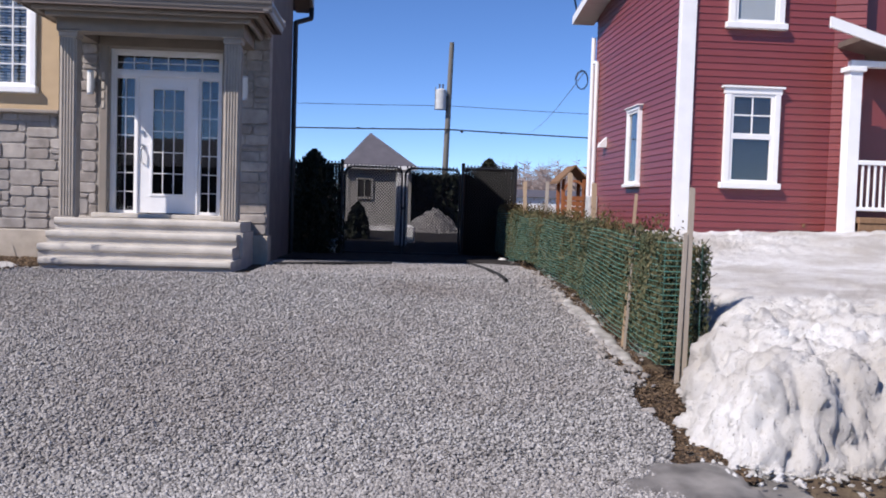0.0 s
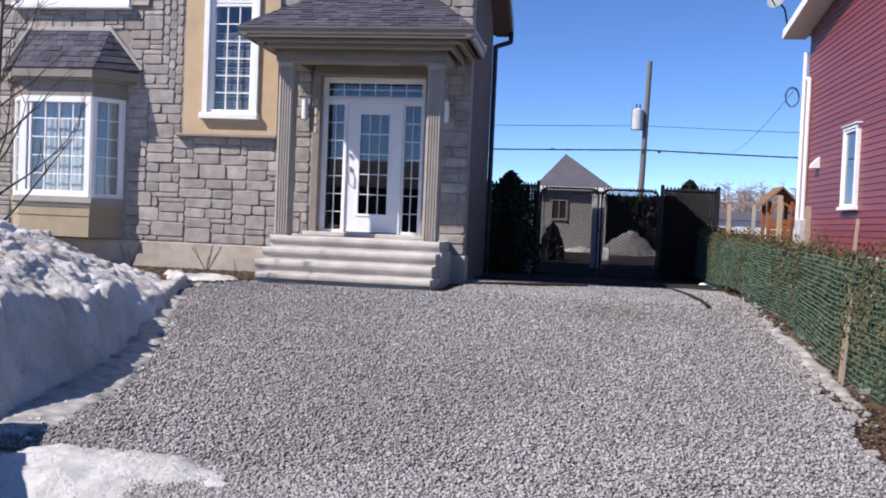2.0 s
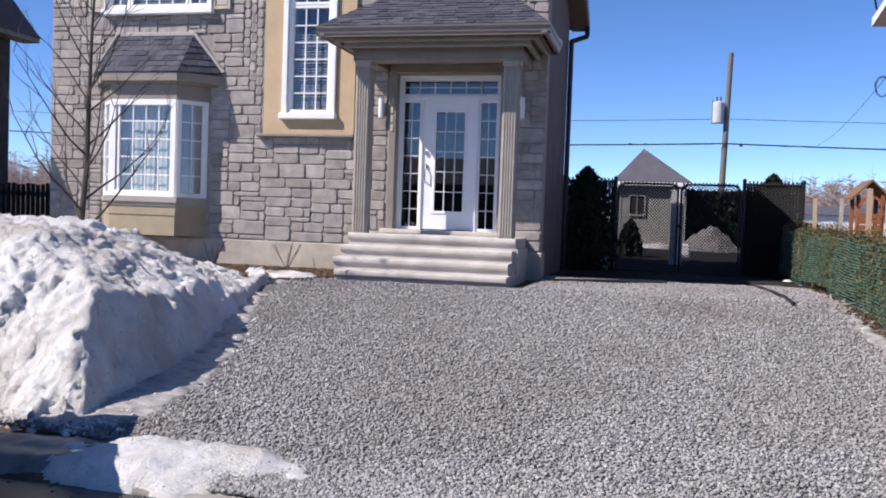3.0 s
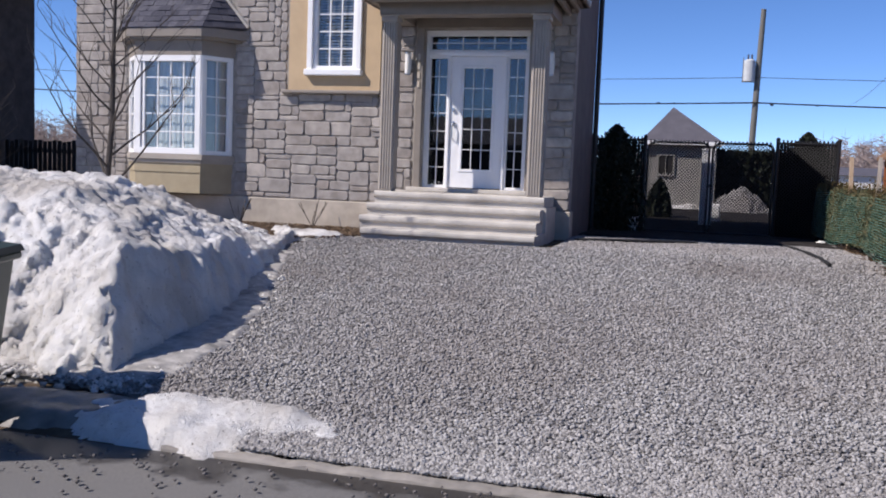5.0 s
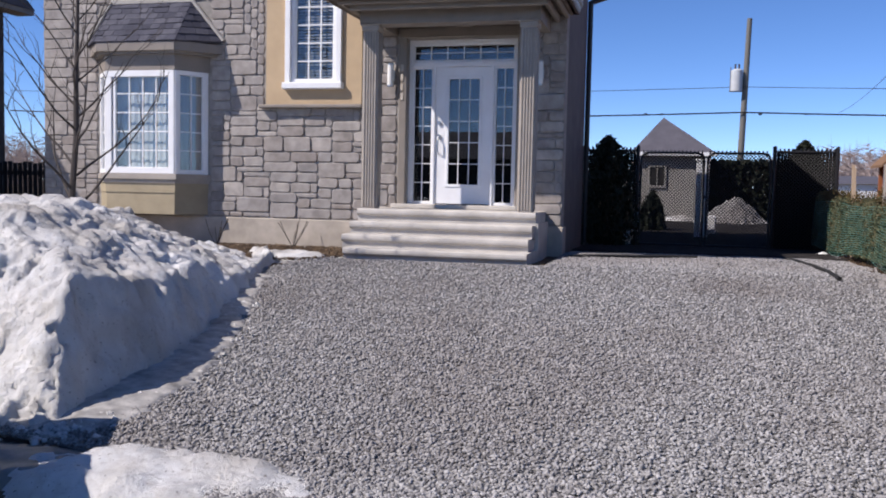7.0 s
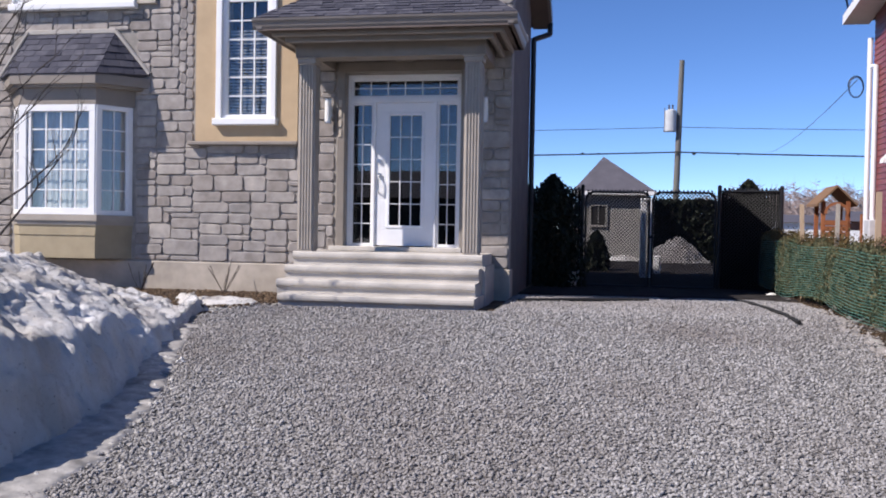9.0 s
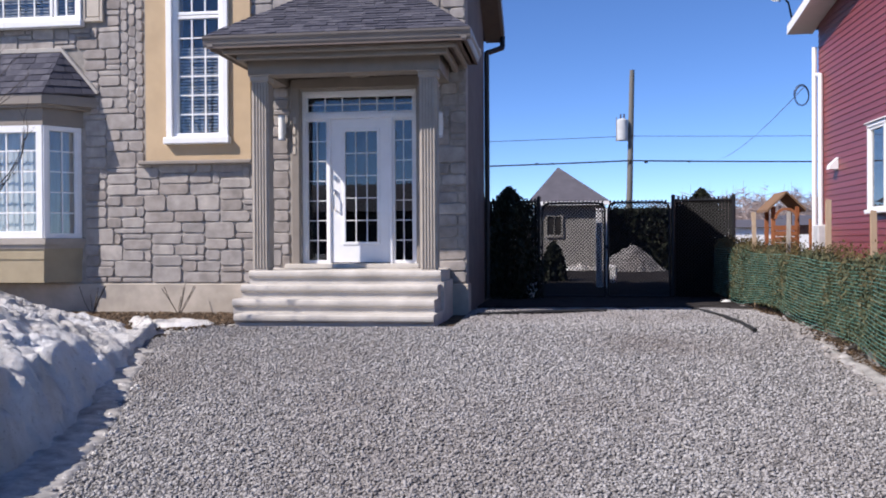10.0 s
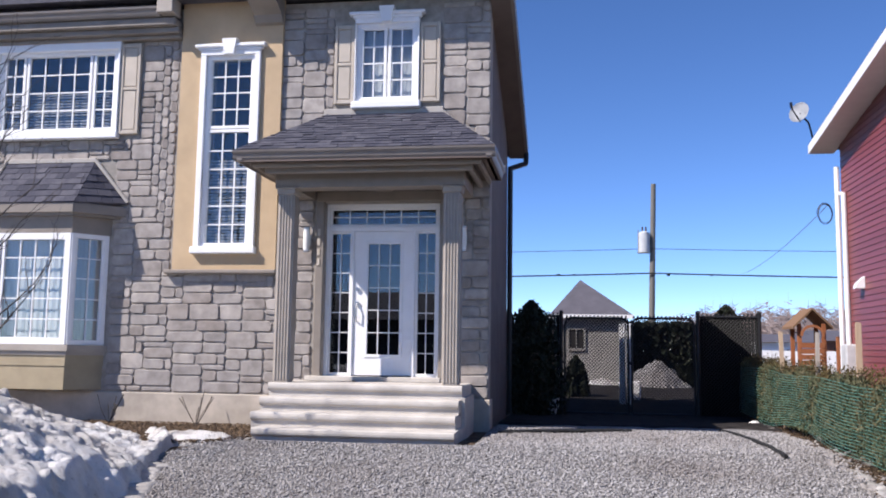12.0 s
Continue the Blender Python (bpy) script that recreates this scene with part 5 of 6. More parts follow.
def in_hedge(rs):
    y = HY0 + (HY1 - HY0) * rs.uniform() ** 1.35
    bulge = 0.5 + 0.5 * abs(math.sin(y * 5.2))
    u = rs.uniform()
    x = HXA + 0.05 * (1 - bulge) + (abs(rs.normal(0, 0.08)) if u < 0.75 else rs.uniform(0, HXB - HXA))
    g0 = ground_z(x, y)
    z = g0 + 0.1 + (hedge_top(y) - g0 - 0.1) * rs.uniform() ** 0.85
    return x, y, z


def hedge_end(rs):
    x = rs.uniform(HXA, HXB)
    y = HY0 + abs(rs.normal(0, 0.08))
    g0 = ground_z(x, y)
    return x, y, g0 + 0.1 + (hedge_top(y) - g0 - 0.1) * rs.uniform()


def hedge_crown(rs):
    y = HY0 + 0.3 + (HY1 - HY0 - 0.3) * rs.uniform() ** 0.6
    sprig = abs(math.sin(y * 5.2)) ** 2
    x = 1.7 + rs.normal(0, 0.08)
    return x, y, hedge_top(y) - 0.12 + rs.uniform(0, 0.24) * (0.6 + 0.4 * sprig) + 0.03 * rs.normal()


leaves("foliage", 62000, in_hedge, CEDAR, 51, hedge, (0.02, 0.052))
leaves("foliage", 5500, hedge_end, CEDAR, 52, hedge, (0.02, 0.05))
leaves("browned_foliage", 12000, hedge_crown, CEDARTOP, 53, hedge, (0.02, 0.05), label="browned tips above the net")
rnd = random.Random(54)
y = HY0 + 0.15
while y < HY1:
    bm = bmesh.new()
    x = 1.73 + rnd.uniform(-0.05, 0.05)
    tube(bm, (x, y, ground_z(x, y) - 0.03), (x + rnd.uniform(-0.05, 0.05), y, 1.35), 0.022, 0.008, 6)
    for k in range(14):
        z = rnd.uniform(0.6, 1.3)
        tube(bm, (x, y, z), (x + rnd.uniform(-0.2, 0.2), y + rnd.uniform(-0.2, 0.2), z + rnd.uniform(0.05, 0.25)), 0.006, 0.003, 4)
    part("trunk", bm, BARK, hedge)
    y += rnd.uniform(0.5, 0.65)
# near-black sprays put in as the hedge's inner shade, blocking the view through
leaves("inner_twigs", 9000, lambda rs: (lambda y: (rs.uniform(1.66, 1.82), y, rs.uniform(ground_z(1.8, y) + 0.05, hedge_top(y) - 0.1)))(rs.uniform(HY0 + 0.1, HY1)), CEDAR_AND_SHADE, 55, hedge, (0.08, 0.16))

net = thing("garden_net", (1.5, 5.3, 0.3), "green plastic snow-fence net stretched along the hedge", "net")


def net_top(y):
    return float(np.interp(y, [5, 8, 16], [1.42, 1.47, 1.58])) + 0.015 * math.sin(y * 1.9)


def net_x(y, z):
    return 1.495 + 0.022 * math.sin(y * 2.3 + z) + 0.012 * math.sin(y * 6.1 + z * 3) + 0.02 * (z - 0.8)


def net_strip(t0, t1, along):
    """Ribbons of net: the long side, or the short return at the street end."""
    verts, faces = [], []

    def ribbon(pts, w, wdir):
        i0 = len(verts)
        for p in pts:
            verts.append(tuple(Vector(p) - Vector(wdir) * w))
            verts.append(tuple(Vector(p) + Vector(wdir) * w))
        for k in range(len(pts) - 1):
            q = i0 + 2 * k
            faces.append((q, q + 1, q + 3, q + 2))
    rr = random.Random(61)
    steps = np.arange(t0, t1 + 0.01, 0.12)
    for r in range(22):
        f = r / 21
        pts = []
        for t in steps:
            x, y = (net_x(t, f), t) if along else (t, 5.27)
            lo, hi = ground_z(x, y) + 0.1 + 0.05 * math.sin(y * 1.7), net_top(y)
            pts.append((x, y, lo + (hi - lo) * f + 0.003 * math.sin(t * 7 + r)))
        ribbon(pts, 0.0034, (0, 0, 1))
    for t in np.arange(t0, t1 + 0.01, 0.1):
        x, y = (net_x(t, 0.5), t) if along else (t, 5.27)
        lo, hi = ground_z(x, y) + 0.1 + 0.05 * math.sin(y * 1.7), net_top(y)
        pts = [((net_x(t, f) if along else x), y, lo + (hi - lo) * f) for f in (0, 0.25, 0.5, 0.75, 1)]
        ribbon(pts, 0.0016, (0, 1, 0) if along else (1, 0, 0))
    me = from_arrays("mesh", verts, faces, NET)
    part("mesh", me, NET, net)


net_strip(5.27, 16.0, True)
net_strip(1.5, 1.82, False)


def stake(x, y, top, w, mat, lean=0.0):
    bm = bmesh.new()
    z0 = ground_z(x, y) - 0.1
    pts = [(-w, -w * 0.6), (w, -w * 0.6), (w, w * 0.6), (-w, w * 0.6)]
    lo = [bm.verts.new((x + a, y + b, z0)) for a, b in pts]
    hi = [bm.verts.new((x + a + lean, y + b + lean * 0.5, top - 0.01 * i)) for i, (a, b) in enumerate(pts)]
    bm.faces.new(lo)
    bm.faces.new(hi)
    for i in range(4):
        bm.faces.new((lo[i], lo[(i + 1) % 4], hi[(i + 1) % 4], hi[i]))
    solid("stake", bm, mat, "rough wooden stake holding the net", "stake", "hedge stakes")


for a in ((1.61, 5.22, 1.86, 0.02, GREYSTAKE, 0.01), (1.55, 5.2, 1.5, 0.016, GREYSTAKE, 0.03), (1.42, 6.35, 1.82, 0.013, STAKE, 0.09), (1.4, 6.22, 1.5, 0.011, GREYSTAKE, 0.08), (1.7, 8.5, 1.85, 0.026, STAKE, -0.02),
          (1.7, 9.95, 2.02, 0.028, STAKE, 0.0), (1.7, 11.7, 1.95, 0.024, GREYSTAKE, 0.02), (1.7, 13.5, 2.0, 0.028, STAKE, -0.05)):
    stake(a[0] + (0.06 if a[1] < 7 else -0.01), a[1], a[2] + (0.0 if a[1] < 7 else 0.13), a[3], *a[4:])

# ---- chain link fence and gate ----
NY = 16.1
NZ0, NZ1 = 0.67, 2.46
fence = thing("chain_link_fence", (-0.3, NY, 0.66), "black chain-link fence with double gate behind the driveway", "fence")


def link_mesh(x0, x1, z0, z1, parent, y=NY, wire=0.0075, cell=0.052):
    """Crossing wires in a frame, with twisted ends on top."""
    bm = bmesh.new()
    h = z1 - z0
    for s in (1, -1):
        t = x0 - h if s > 0 else x0
        while t < (x1 if s > 0 else x1 + h):
            a, b = 0.0, h
            xa, xb = t, t + s * h
            if s > 0:
                if xa < x0:
                    a = x0 - xa
                if xb > x1:
                    b = h - (xb - x1)
            else:
                if xa > x1:
                    a = xa - x1
                if xb < x0:
                    b = h - (x0 - xb)
            if b - a > 0.02:
                pa, pb = Vector((t + s * a, y + 0.004 * s, z0 + a)), Vector((t + s * b, y + 0.004 * s, z0 + b))
                d = (pb - pa).normalized()
                u = Vector((d.z, 0, -d.x)) * wire
                v = Vector((0, wire, 0))
                q = [bm.verts.new(p + o) for p in (pa, pb) for o in (u, v, -u, -v)]
                for i in range(4):
                    bm.faces.new((q[i], q[(i + 1) % 4], q[4 + (i + 1) % 4], q[4 + i]))
            t += cell * 1.2
    x = x0
    while x < x1:
        boxed(bm, x + 0.005, x + 0.035, y - 0.01, y + 0.01, z1 - 0.01, z1 + 0.035)
        x += 0.07
    ob = part("chain_link", bm, BLACK, parent)
    return ob


def post(x, r=0.035, z1=NZ1 + 0.04):
    bm = bmesh.new()
    tube(bm, (x, NY, 0.45), (x, NY, z1), r, sides=12)
    bmesh.ops.create_uvsphere(bm, u_segments=10, v_segments=6, radius=r * 1.15, matrix=Matrix.Translation((x, NY, z1)))
    part("post", bm, BLACK, fence)


for x in (-2.6, -1.6, 0.8, 1.85):
    post(x)
for a, b in ((-2.6, -1.6), (0.8, 1.85)):
    bm = bmesh.new()
    tube(bm, (a, NY, NZ1 - 0.03), (b, NY, NZ1 - 0.03), 0.02)
    part("top_rail", bm, BLACK, fence)
    link_mesh(a, b, NZ0, NZ1, fence)
for a, b in ((-1.54, -0.41), (-0.35, 0.74)):
    bm = bmesh.new()
    c = 0.12
    ring = [(a, NZ0 + 0.04), (a, NZ1 - 0.06 - c), (a + c * 0.3, NZ1 - 0.06 - c * 0.3), (a + c, NZ1 - 0.06), (b - c, NZ1 - 0.06), (b - c * 0.3, NZ1 - 0.06 - c * 0.3), (b, NZ1 - 0.06 - c), (b, NZ0 + 0.04), (a, NZ0 + 0.04)]
    for (x0, z0), (x1, z1) in zip(ring, ring[1:]):
        tube(bm, (x0, NY, z0), (x1, NY, z1), 0.021)
    tube(bm, (a, NY, 1.6), (a - 0.06, NY, 1.6), 0.03)
    gate = part("gate_frame", bm, BLACK, fence, "gate leaf with rounded upper corners")
    link_mesh(a + 0.02, b - 0.02, NZ0 + 0.05, NZ1 - 0.05, gate)
# slat colour darkened in place of the house's shadow over these panels
SLAT = plain("shade_dark_slat", (0.006, 0.0055, 0.006), 0.8, 0.3, 10, 0.1, 60, spec=0.1)
# privacy slats woven into the fixed panels
for a, b in ((-2.56, -1.64), (0.84, 1.82)):
    bm = bmesh.new()
    x = a
    while x < b:
        boxed(bm, x, x + 0.05, NY + 0.008, NY + 0.012, NZ0 + 0.02, NZ1 - 0.02)
        x += 0.058
    part("privacy_slats", bm, SLAT, fence)


def conifer(x, y, z0, h, r, seed, label):
    ob = thing("cedar_tree", (x, y, z0), label, "tree", "dark cedars")
    bm = bmesh.new()
    tube(bm, (x, y, z0 - 0.05), (x, y, z0 + h * 0.9), 0.05, 0.01, 8)
    part("trunk", bm, BARK, ob)

    def inside(rs):
        f = rs.uniform() ** 1.2
        a = rs.uniform(0, math.tau)
        rr = r * (1 - f ** 3.6) ** 0.75 * (0.55 + 0.45 * math.sin(a * 3 + seed) ** 2) * rs.uniform(0.55, 1.1)
        return x + rr * math.cos(a), y + rr * math.sin(a), z0 + 0.05 + f * h
    leaves("crown", 5000, inside, CEDAR_AND_SHADE, seed, ob, (0.06, 0.15))


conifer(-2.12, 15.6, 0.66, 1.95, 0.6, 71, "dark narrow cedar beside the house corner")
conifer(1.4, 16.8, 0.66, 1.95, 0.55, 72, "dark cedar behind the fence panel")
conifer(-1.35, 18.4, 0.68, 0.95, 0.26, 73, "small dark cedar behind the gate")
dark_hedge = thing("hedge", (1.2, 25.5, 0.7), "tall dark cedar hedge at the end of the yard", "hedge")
leaves("foliage", 9000, lambda rs: (rs.uniform(-0.1, 2.9), rs.uniform(25.2, 26.0), rs.uniform(0.7, 2.62)), CEDAR_AND_SHADE, 74, dark_hedge, (0.12, 0.28))

# white tub by the fence
bm = bmesh.new()
bmesh.ops.create_cone(bm, cap_ends=True, segments=20, radius1=0.1, radius2=0.13, depth=0.3, matrix=Matrix.Translation((-1.75, 15.75, 0.82)))
solid("bucket", bm, WHITE, "white plastic bucket beside the fence", "bucket")
bm = bmesh.new()
bmesh.ops.create_icosphere(bm, subdivisions=2, radius=0.06, matrix=Matrix.Translation((1.42, 14.5, 0.72)) @ Matrix.Diagonal((1.5, 1, 0.7, 1)))
for v in bm.verts:
    v.co += Vector((0, 0, 0.04 * noise.noise(v.co * 9)))
solid("rock", bm, plain("white_rock", (0.7, 0.69, 0.66), 0.8, 0.1), "white stone near the hedge's far end", "rock", "edging rocks")


# ---- back yard ----
def shed():
    ob = thing("garden_shed", (-1.1, 25, 0.8), "pale garden shed with grey pyramid roof and small window", "shed")
    x0, x1, y0, y1, ze = -1.88, -0.04, 24.0, 26.0, 2.76
    bm = bmesh.new()
    boxed(bm, x0, x1, y0, y1, 0.5, ze)
    wall = part("wall", bm, SHEDWALL, ob)
    x = x0 + 0.12
    while x < x1 - 0.1:
        b2 = bmesh.new()
        boxed(b2, x, x + 0.13, y0 - 0.02, y0, 0.72, ze - 0.02, bevel=0.004)
        part("plank", b2, SHEDWALL, wall)
        x += 0.14
    for x, w in ((x0 - 0.02, 0.12), (x1 - 0.1, 0.12)):
        b2 = bmesh.new()
        boxed(b2, x, x + w, y0 - 0.035, y0 + 0.1, 0.65, ze, bevel=0.006)
        part("corner_board", b2, SHEDWALL, ob)
    bm = bmesh.new()
    o = 0.2
    base = [(x0 - o, y0 - o, ze), (x1 + o, y0 - o, ze), (x1 + o, y1 + o, ze), (x0 - o, y1 + o, ze)]
    apex = bm.verts.new((-1.25, (y0 + y1) / 2, 3.8))
    vs = [bm.verts.new(p) for p in base]
    bm.faces.new(vs[::-1])
    for i in range(4):
        bm.faces.new((vs[i], vs[(i + 1) % 4], apex))
    part("roof", bm, LITROOF, ob)
    bm = bmesh.new()
    boxed(bm, x0 - o, x1 + o, y0 - o - 0.03, y0 - o, ze - 0.08, ze + 0.02)
    part("fascia", bm, WHITE, ob)
    m = local(-1.55, y0 - 0.03)
    b2 = bmesh.new()
    # flat near-black box as the shed's unlit inside
    boxed(b2, 0, 0.38, -0.01, 0.02, 1.88, 2.38, m)
    win = part("window", b2, ROOMSHADE, ob)
    b2 = bmesh.new()
    for q in ((-0.05, 0.43, 1.82, 1.88), (-0.05, 0.43, 2.38, 2.43), (-0.05, 0.0, 1.88, 2.38), (0.38, 0.43, 1.88, 2.38), (0.18, 0.2, 1.88, 2.38)):
        boxed(b2, q[0], q[1], -0.04, 0.0, q[2], q[3], m)
    part("window_frame", b2, SHEDWALL, win)


shed()


def yard_post(x, y, w, top):
    """A square white vinyl post with a flat cap."""
    ob = thing("garden_post", (x, y, 0.7), "white vinyl post standing behind the gate", "post", "white yard posts")
    bm = bmesh.new()
    boxed(bm, x - w / 2, x + w / 2, y - 0.05, y + 0.05, 0.65, top, bevel=0.008)
    part("shaft", bm, WHITE, ob)
    bm = bmesh.new()
    boxed(bm, x - w / 2 - 0.015, x + w / 2 + 0.015, y - 0.065, y + 0.065, top, top + 0.04, bevel=0.01)
    part("cap", bm, WHITE, ob)


yard_post(-1.64, 16.6, 0.13, 2.3)
yard_post(-0.46, 17.3, 0.11, 2.3)
yard_post(-0.32, 17.3, 0.11, 2.3)
bm = bmesh.new()
boxed(bm, -0.3, -0.08, 17.9, 18.15, 0.8, 1.22, bevel=0.03)
solid("storage_tub", bm, WHITE, "white plastic tub behind the gate", "tub")


def pile():
    def zf(x, y):
        r = math.hypot((x - 0.56) / 0.98, (y - 22.3) / 0.9)
        return 0.7 + 0.95 * max(0, 1 - r) ** 0.8 + (0.16 * fbm(x, y, 2.5, 80, 5) if r < 1 else -0.05)
    tagged(new("gravel_pile", sheet("gravel_pile", list(np.arange(-0.4, 1.9, 0.05)), list(np.arange(21.2, 23.4, 0.05)), zf, GRAVELBED, False)), "sunlit heap of pale crushed stone behind the gate", "gravel pile")


pile()


def playset():
    ob = thing("play_tower", (5.0, 26, 0.75), "orange cedar play tower with peaked wooden roof", "playset")
    x0, x1, y0, y1 = 4.72, 5.36, 25.6, 26.4
    for x in (x0, x1):
        for y in (y0, y1):
            bm = bmesh.new()
            boxed(bm, x - 0.05, x + 0.05, y - 0.05, y + 0.05, 0.7, 2.65)
            part("post", bm, CEDARWOOD, ob)
    for z in (1.5, 1.66, 1.82, 1.98):
        bm = bmesh.new()
        boxed(bm, x0, x1, y0 - 0.07, y0 - 0.05, z, z + 0.14)
        part("board", bm, CEDARWOOD, ob)
    bm = bmesh.new()
    boxed(bm, x0, x1, y0, y1, 1.42, 1.48)
    part("platform", bm, CEDARWOOD, ob)
    for s in (-1, 1):
        bm = bmesh.new()
        c = (x0 + x1) / 2
        prism(bm, [(c + s * 0.52, y0 - 0.2, 2.5), (c, y0 - 0.2, 3.02), (c, y0 - 0.2, 3.08), (c + s * 0.52, y0 - 0.2, 2.57)], (0, 1.4, 0))
        part("roof_board", bm, DECKWOOD, ob)
    bm = bmesh.new()
    c = (x0 + x1) / 2
    for i in range(8):
        a0, a1 = i / 8 * math.pi, (i + 1) / 8 * math.pi
        prism(bm, [(c + 0.32 * math.cos(a0), y0 - 0.15, 2.3 + 0.32 * math.sin(a0)), (c + 0.32 * math.cos(a1), y0 - 0.15, 2.3 + 0.32 * math.sin(a1)), (c + 0.26 * math.cos(a1), y0 - 0.15, 2.3 + 0.25 * math.sin(a1)), (c + 0.26 * math.cos(a0), y0 - 0.15, 2.3 + 0.25 * math.sin(a0))], (0, 0.05, 0))
    part("arch", bm, CEDARWOOD, ob)
    for y in (24.3, 25.6):
        bm = bmesh.new()
        boxed(bm, 5.7, 5.8, y, y + 0.1, 0.7, 2.3)
        part("swing_post", bm, CEDARWOOD, ob)


playset()


def far_house(x, y, w, d, h, rh, wall, label):
    ob = thing("far_house", (x, y, 0.8), label, "house", "distant houses")
    bm = bmesh.new()
    boxed(bm, x - w / 2, x + w / 2, y, y + d, 0.5, h)
    part("wall", bm, wall, ob)
    bm = bmesh.new()
    prism(bm, [(x - w / 2 - 0.3, y - 0.4, h), (x - w / 2 - 0.3, y + d / 2, h + rh), (x - w / 2 - 0.3, y + d + 0.4, h)], (w + 0.6, 0, 0))
    part("roof", bm, LITROOF, ob)
    for k in range(max(1, int(w / 2.5))):
        # windows are flat near-black boxes, their unlit rooms painted on
        bm = bmesh.new()
        cx = x - w / 2 + (k + 0.5) * w / max(1, int(w / 2.5))
        boxed(bm, cx - 0.4, cx + 0.4, y - 0.05, y + 0.05, h - 1.5, h - 0.5)
        part("window", bm, ROOMSHADE, ob)


far_house(11.0, 62, 7, 6, 2.6, 0.6, WHITE, "low pale house far behind the yards")
far_house(19.5, 66, 8, 6, 2.8, 0.8, plain("far_brick", (0.3, 0.14, 0.09), 0.9), "low brick house far behind the yards")
far_house(-34, 48, 9, 6, 2.6, 1.4, WHITE, "low pale house seen between the houses")
# board fence far behind the yards
bm = bmesh.new()
for i in range(26):
    boxed(bm, 2.3 + i * 0.42, 2.3 + i * 0.42 + 0.4, 38.0, 38.05, 0.7, 1.95)
tagged(solid("board_fence", bm, WHITE, "long pale board fence behind the back yards", "fence"), kind="stuff")


def utility_pole():
    ob = thing("utility_pole", (2.25, 45, 0.9), "weathered wooden utility pole with grey transformer", "pole")
    bm = bmesh.new()
    tube(bm, (2.2, 45, 0.5), (2.43, 45, 10.25), 0.17, 0.12, 12)
    part("pole", bm, POLE, ob)
    bm = bmesh.new()
    tube(bm, (1.93, 44.9, 6.75), (1.93, 44.9, 7.75), 0.29, sides=16)
    tube(bm, (1.93, 44.9, 7.75), (1.93, 44.9, 7.83), 0.29, 0.12, 16)
    part("transformer", bm, GREYWOOD, ob)
    bm = bmesh.new()
    for x in (1.85, 2.02):
        tube(bm, (x, 44.85, 7.8), (x, 44.85, 8.05), 0.04, sides=8)
    part("bushing", bm, BARK, ob)
    bm = bmesh.new()
    boxed(bm, 1.6, 2.35, 44.85, 44.92, 6.72, 6.8)
    boxed(bm, 1.62, 1.66, 44.8, 44.86, 6.8, 7.9)
    part("bracket", bm, POLE, ob)


utility_pole()


def wire(name, a, b, r, sag, label):
    a, b = Vector(a), Vector(b)
    bm = bmesh.new()
    k = 24
    pts = [a.lerp(b, i / k) - Vector((0, 0, 4 * sag * (i / k) * (1 - i / k))) for i in range(k + 1)]
    sweep(bm, pts, r, 6)
    solid(name, bm, BLACK, label, "cable", "overhead cables")


for s in (-1, 1):
    wire("overhead_cable", (2.33, 44.8, 5.72), (2.33 + s * 42, 44.8, 5.9), 0.035, 0.35, "thick black telephone cable on the pole")
    wire("overhead_cable", (2.3, 44.85, 6.95), (2.3 + s * 42, 44.85, 7.1), 0.014, 0.3, "thin power line on the pole")
wire("overhead_cable", (3.62, 18.3, 4.75), (6.6, 44.8, 5.7), 0.008, 0.22, "thin service drop to the red house")
bm = bmesh.new()
for x, s in ((-2.4, 1), (-1.6, 0.7), (3.0, 1.0), (5.1, 0.7)):
    boxed(bm, x, x + 0.16 * s, 44.75, 44.85, 5.58, 5.68, bevel=0.02)
solid("splice_box", bm, BLACK, "small black splice cases hung on the cable", "splice box", kind="stuff")


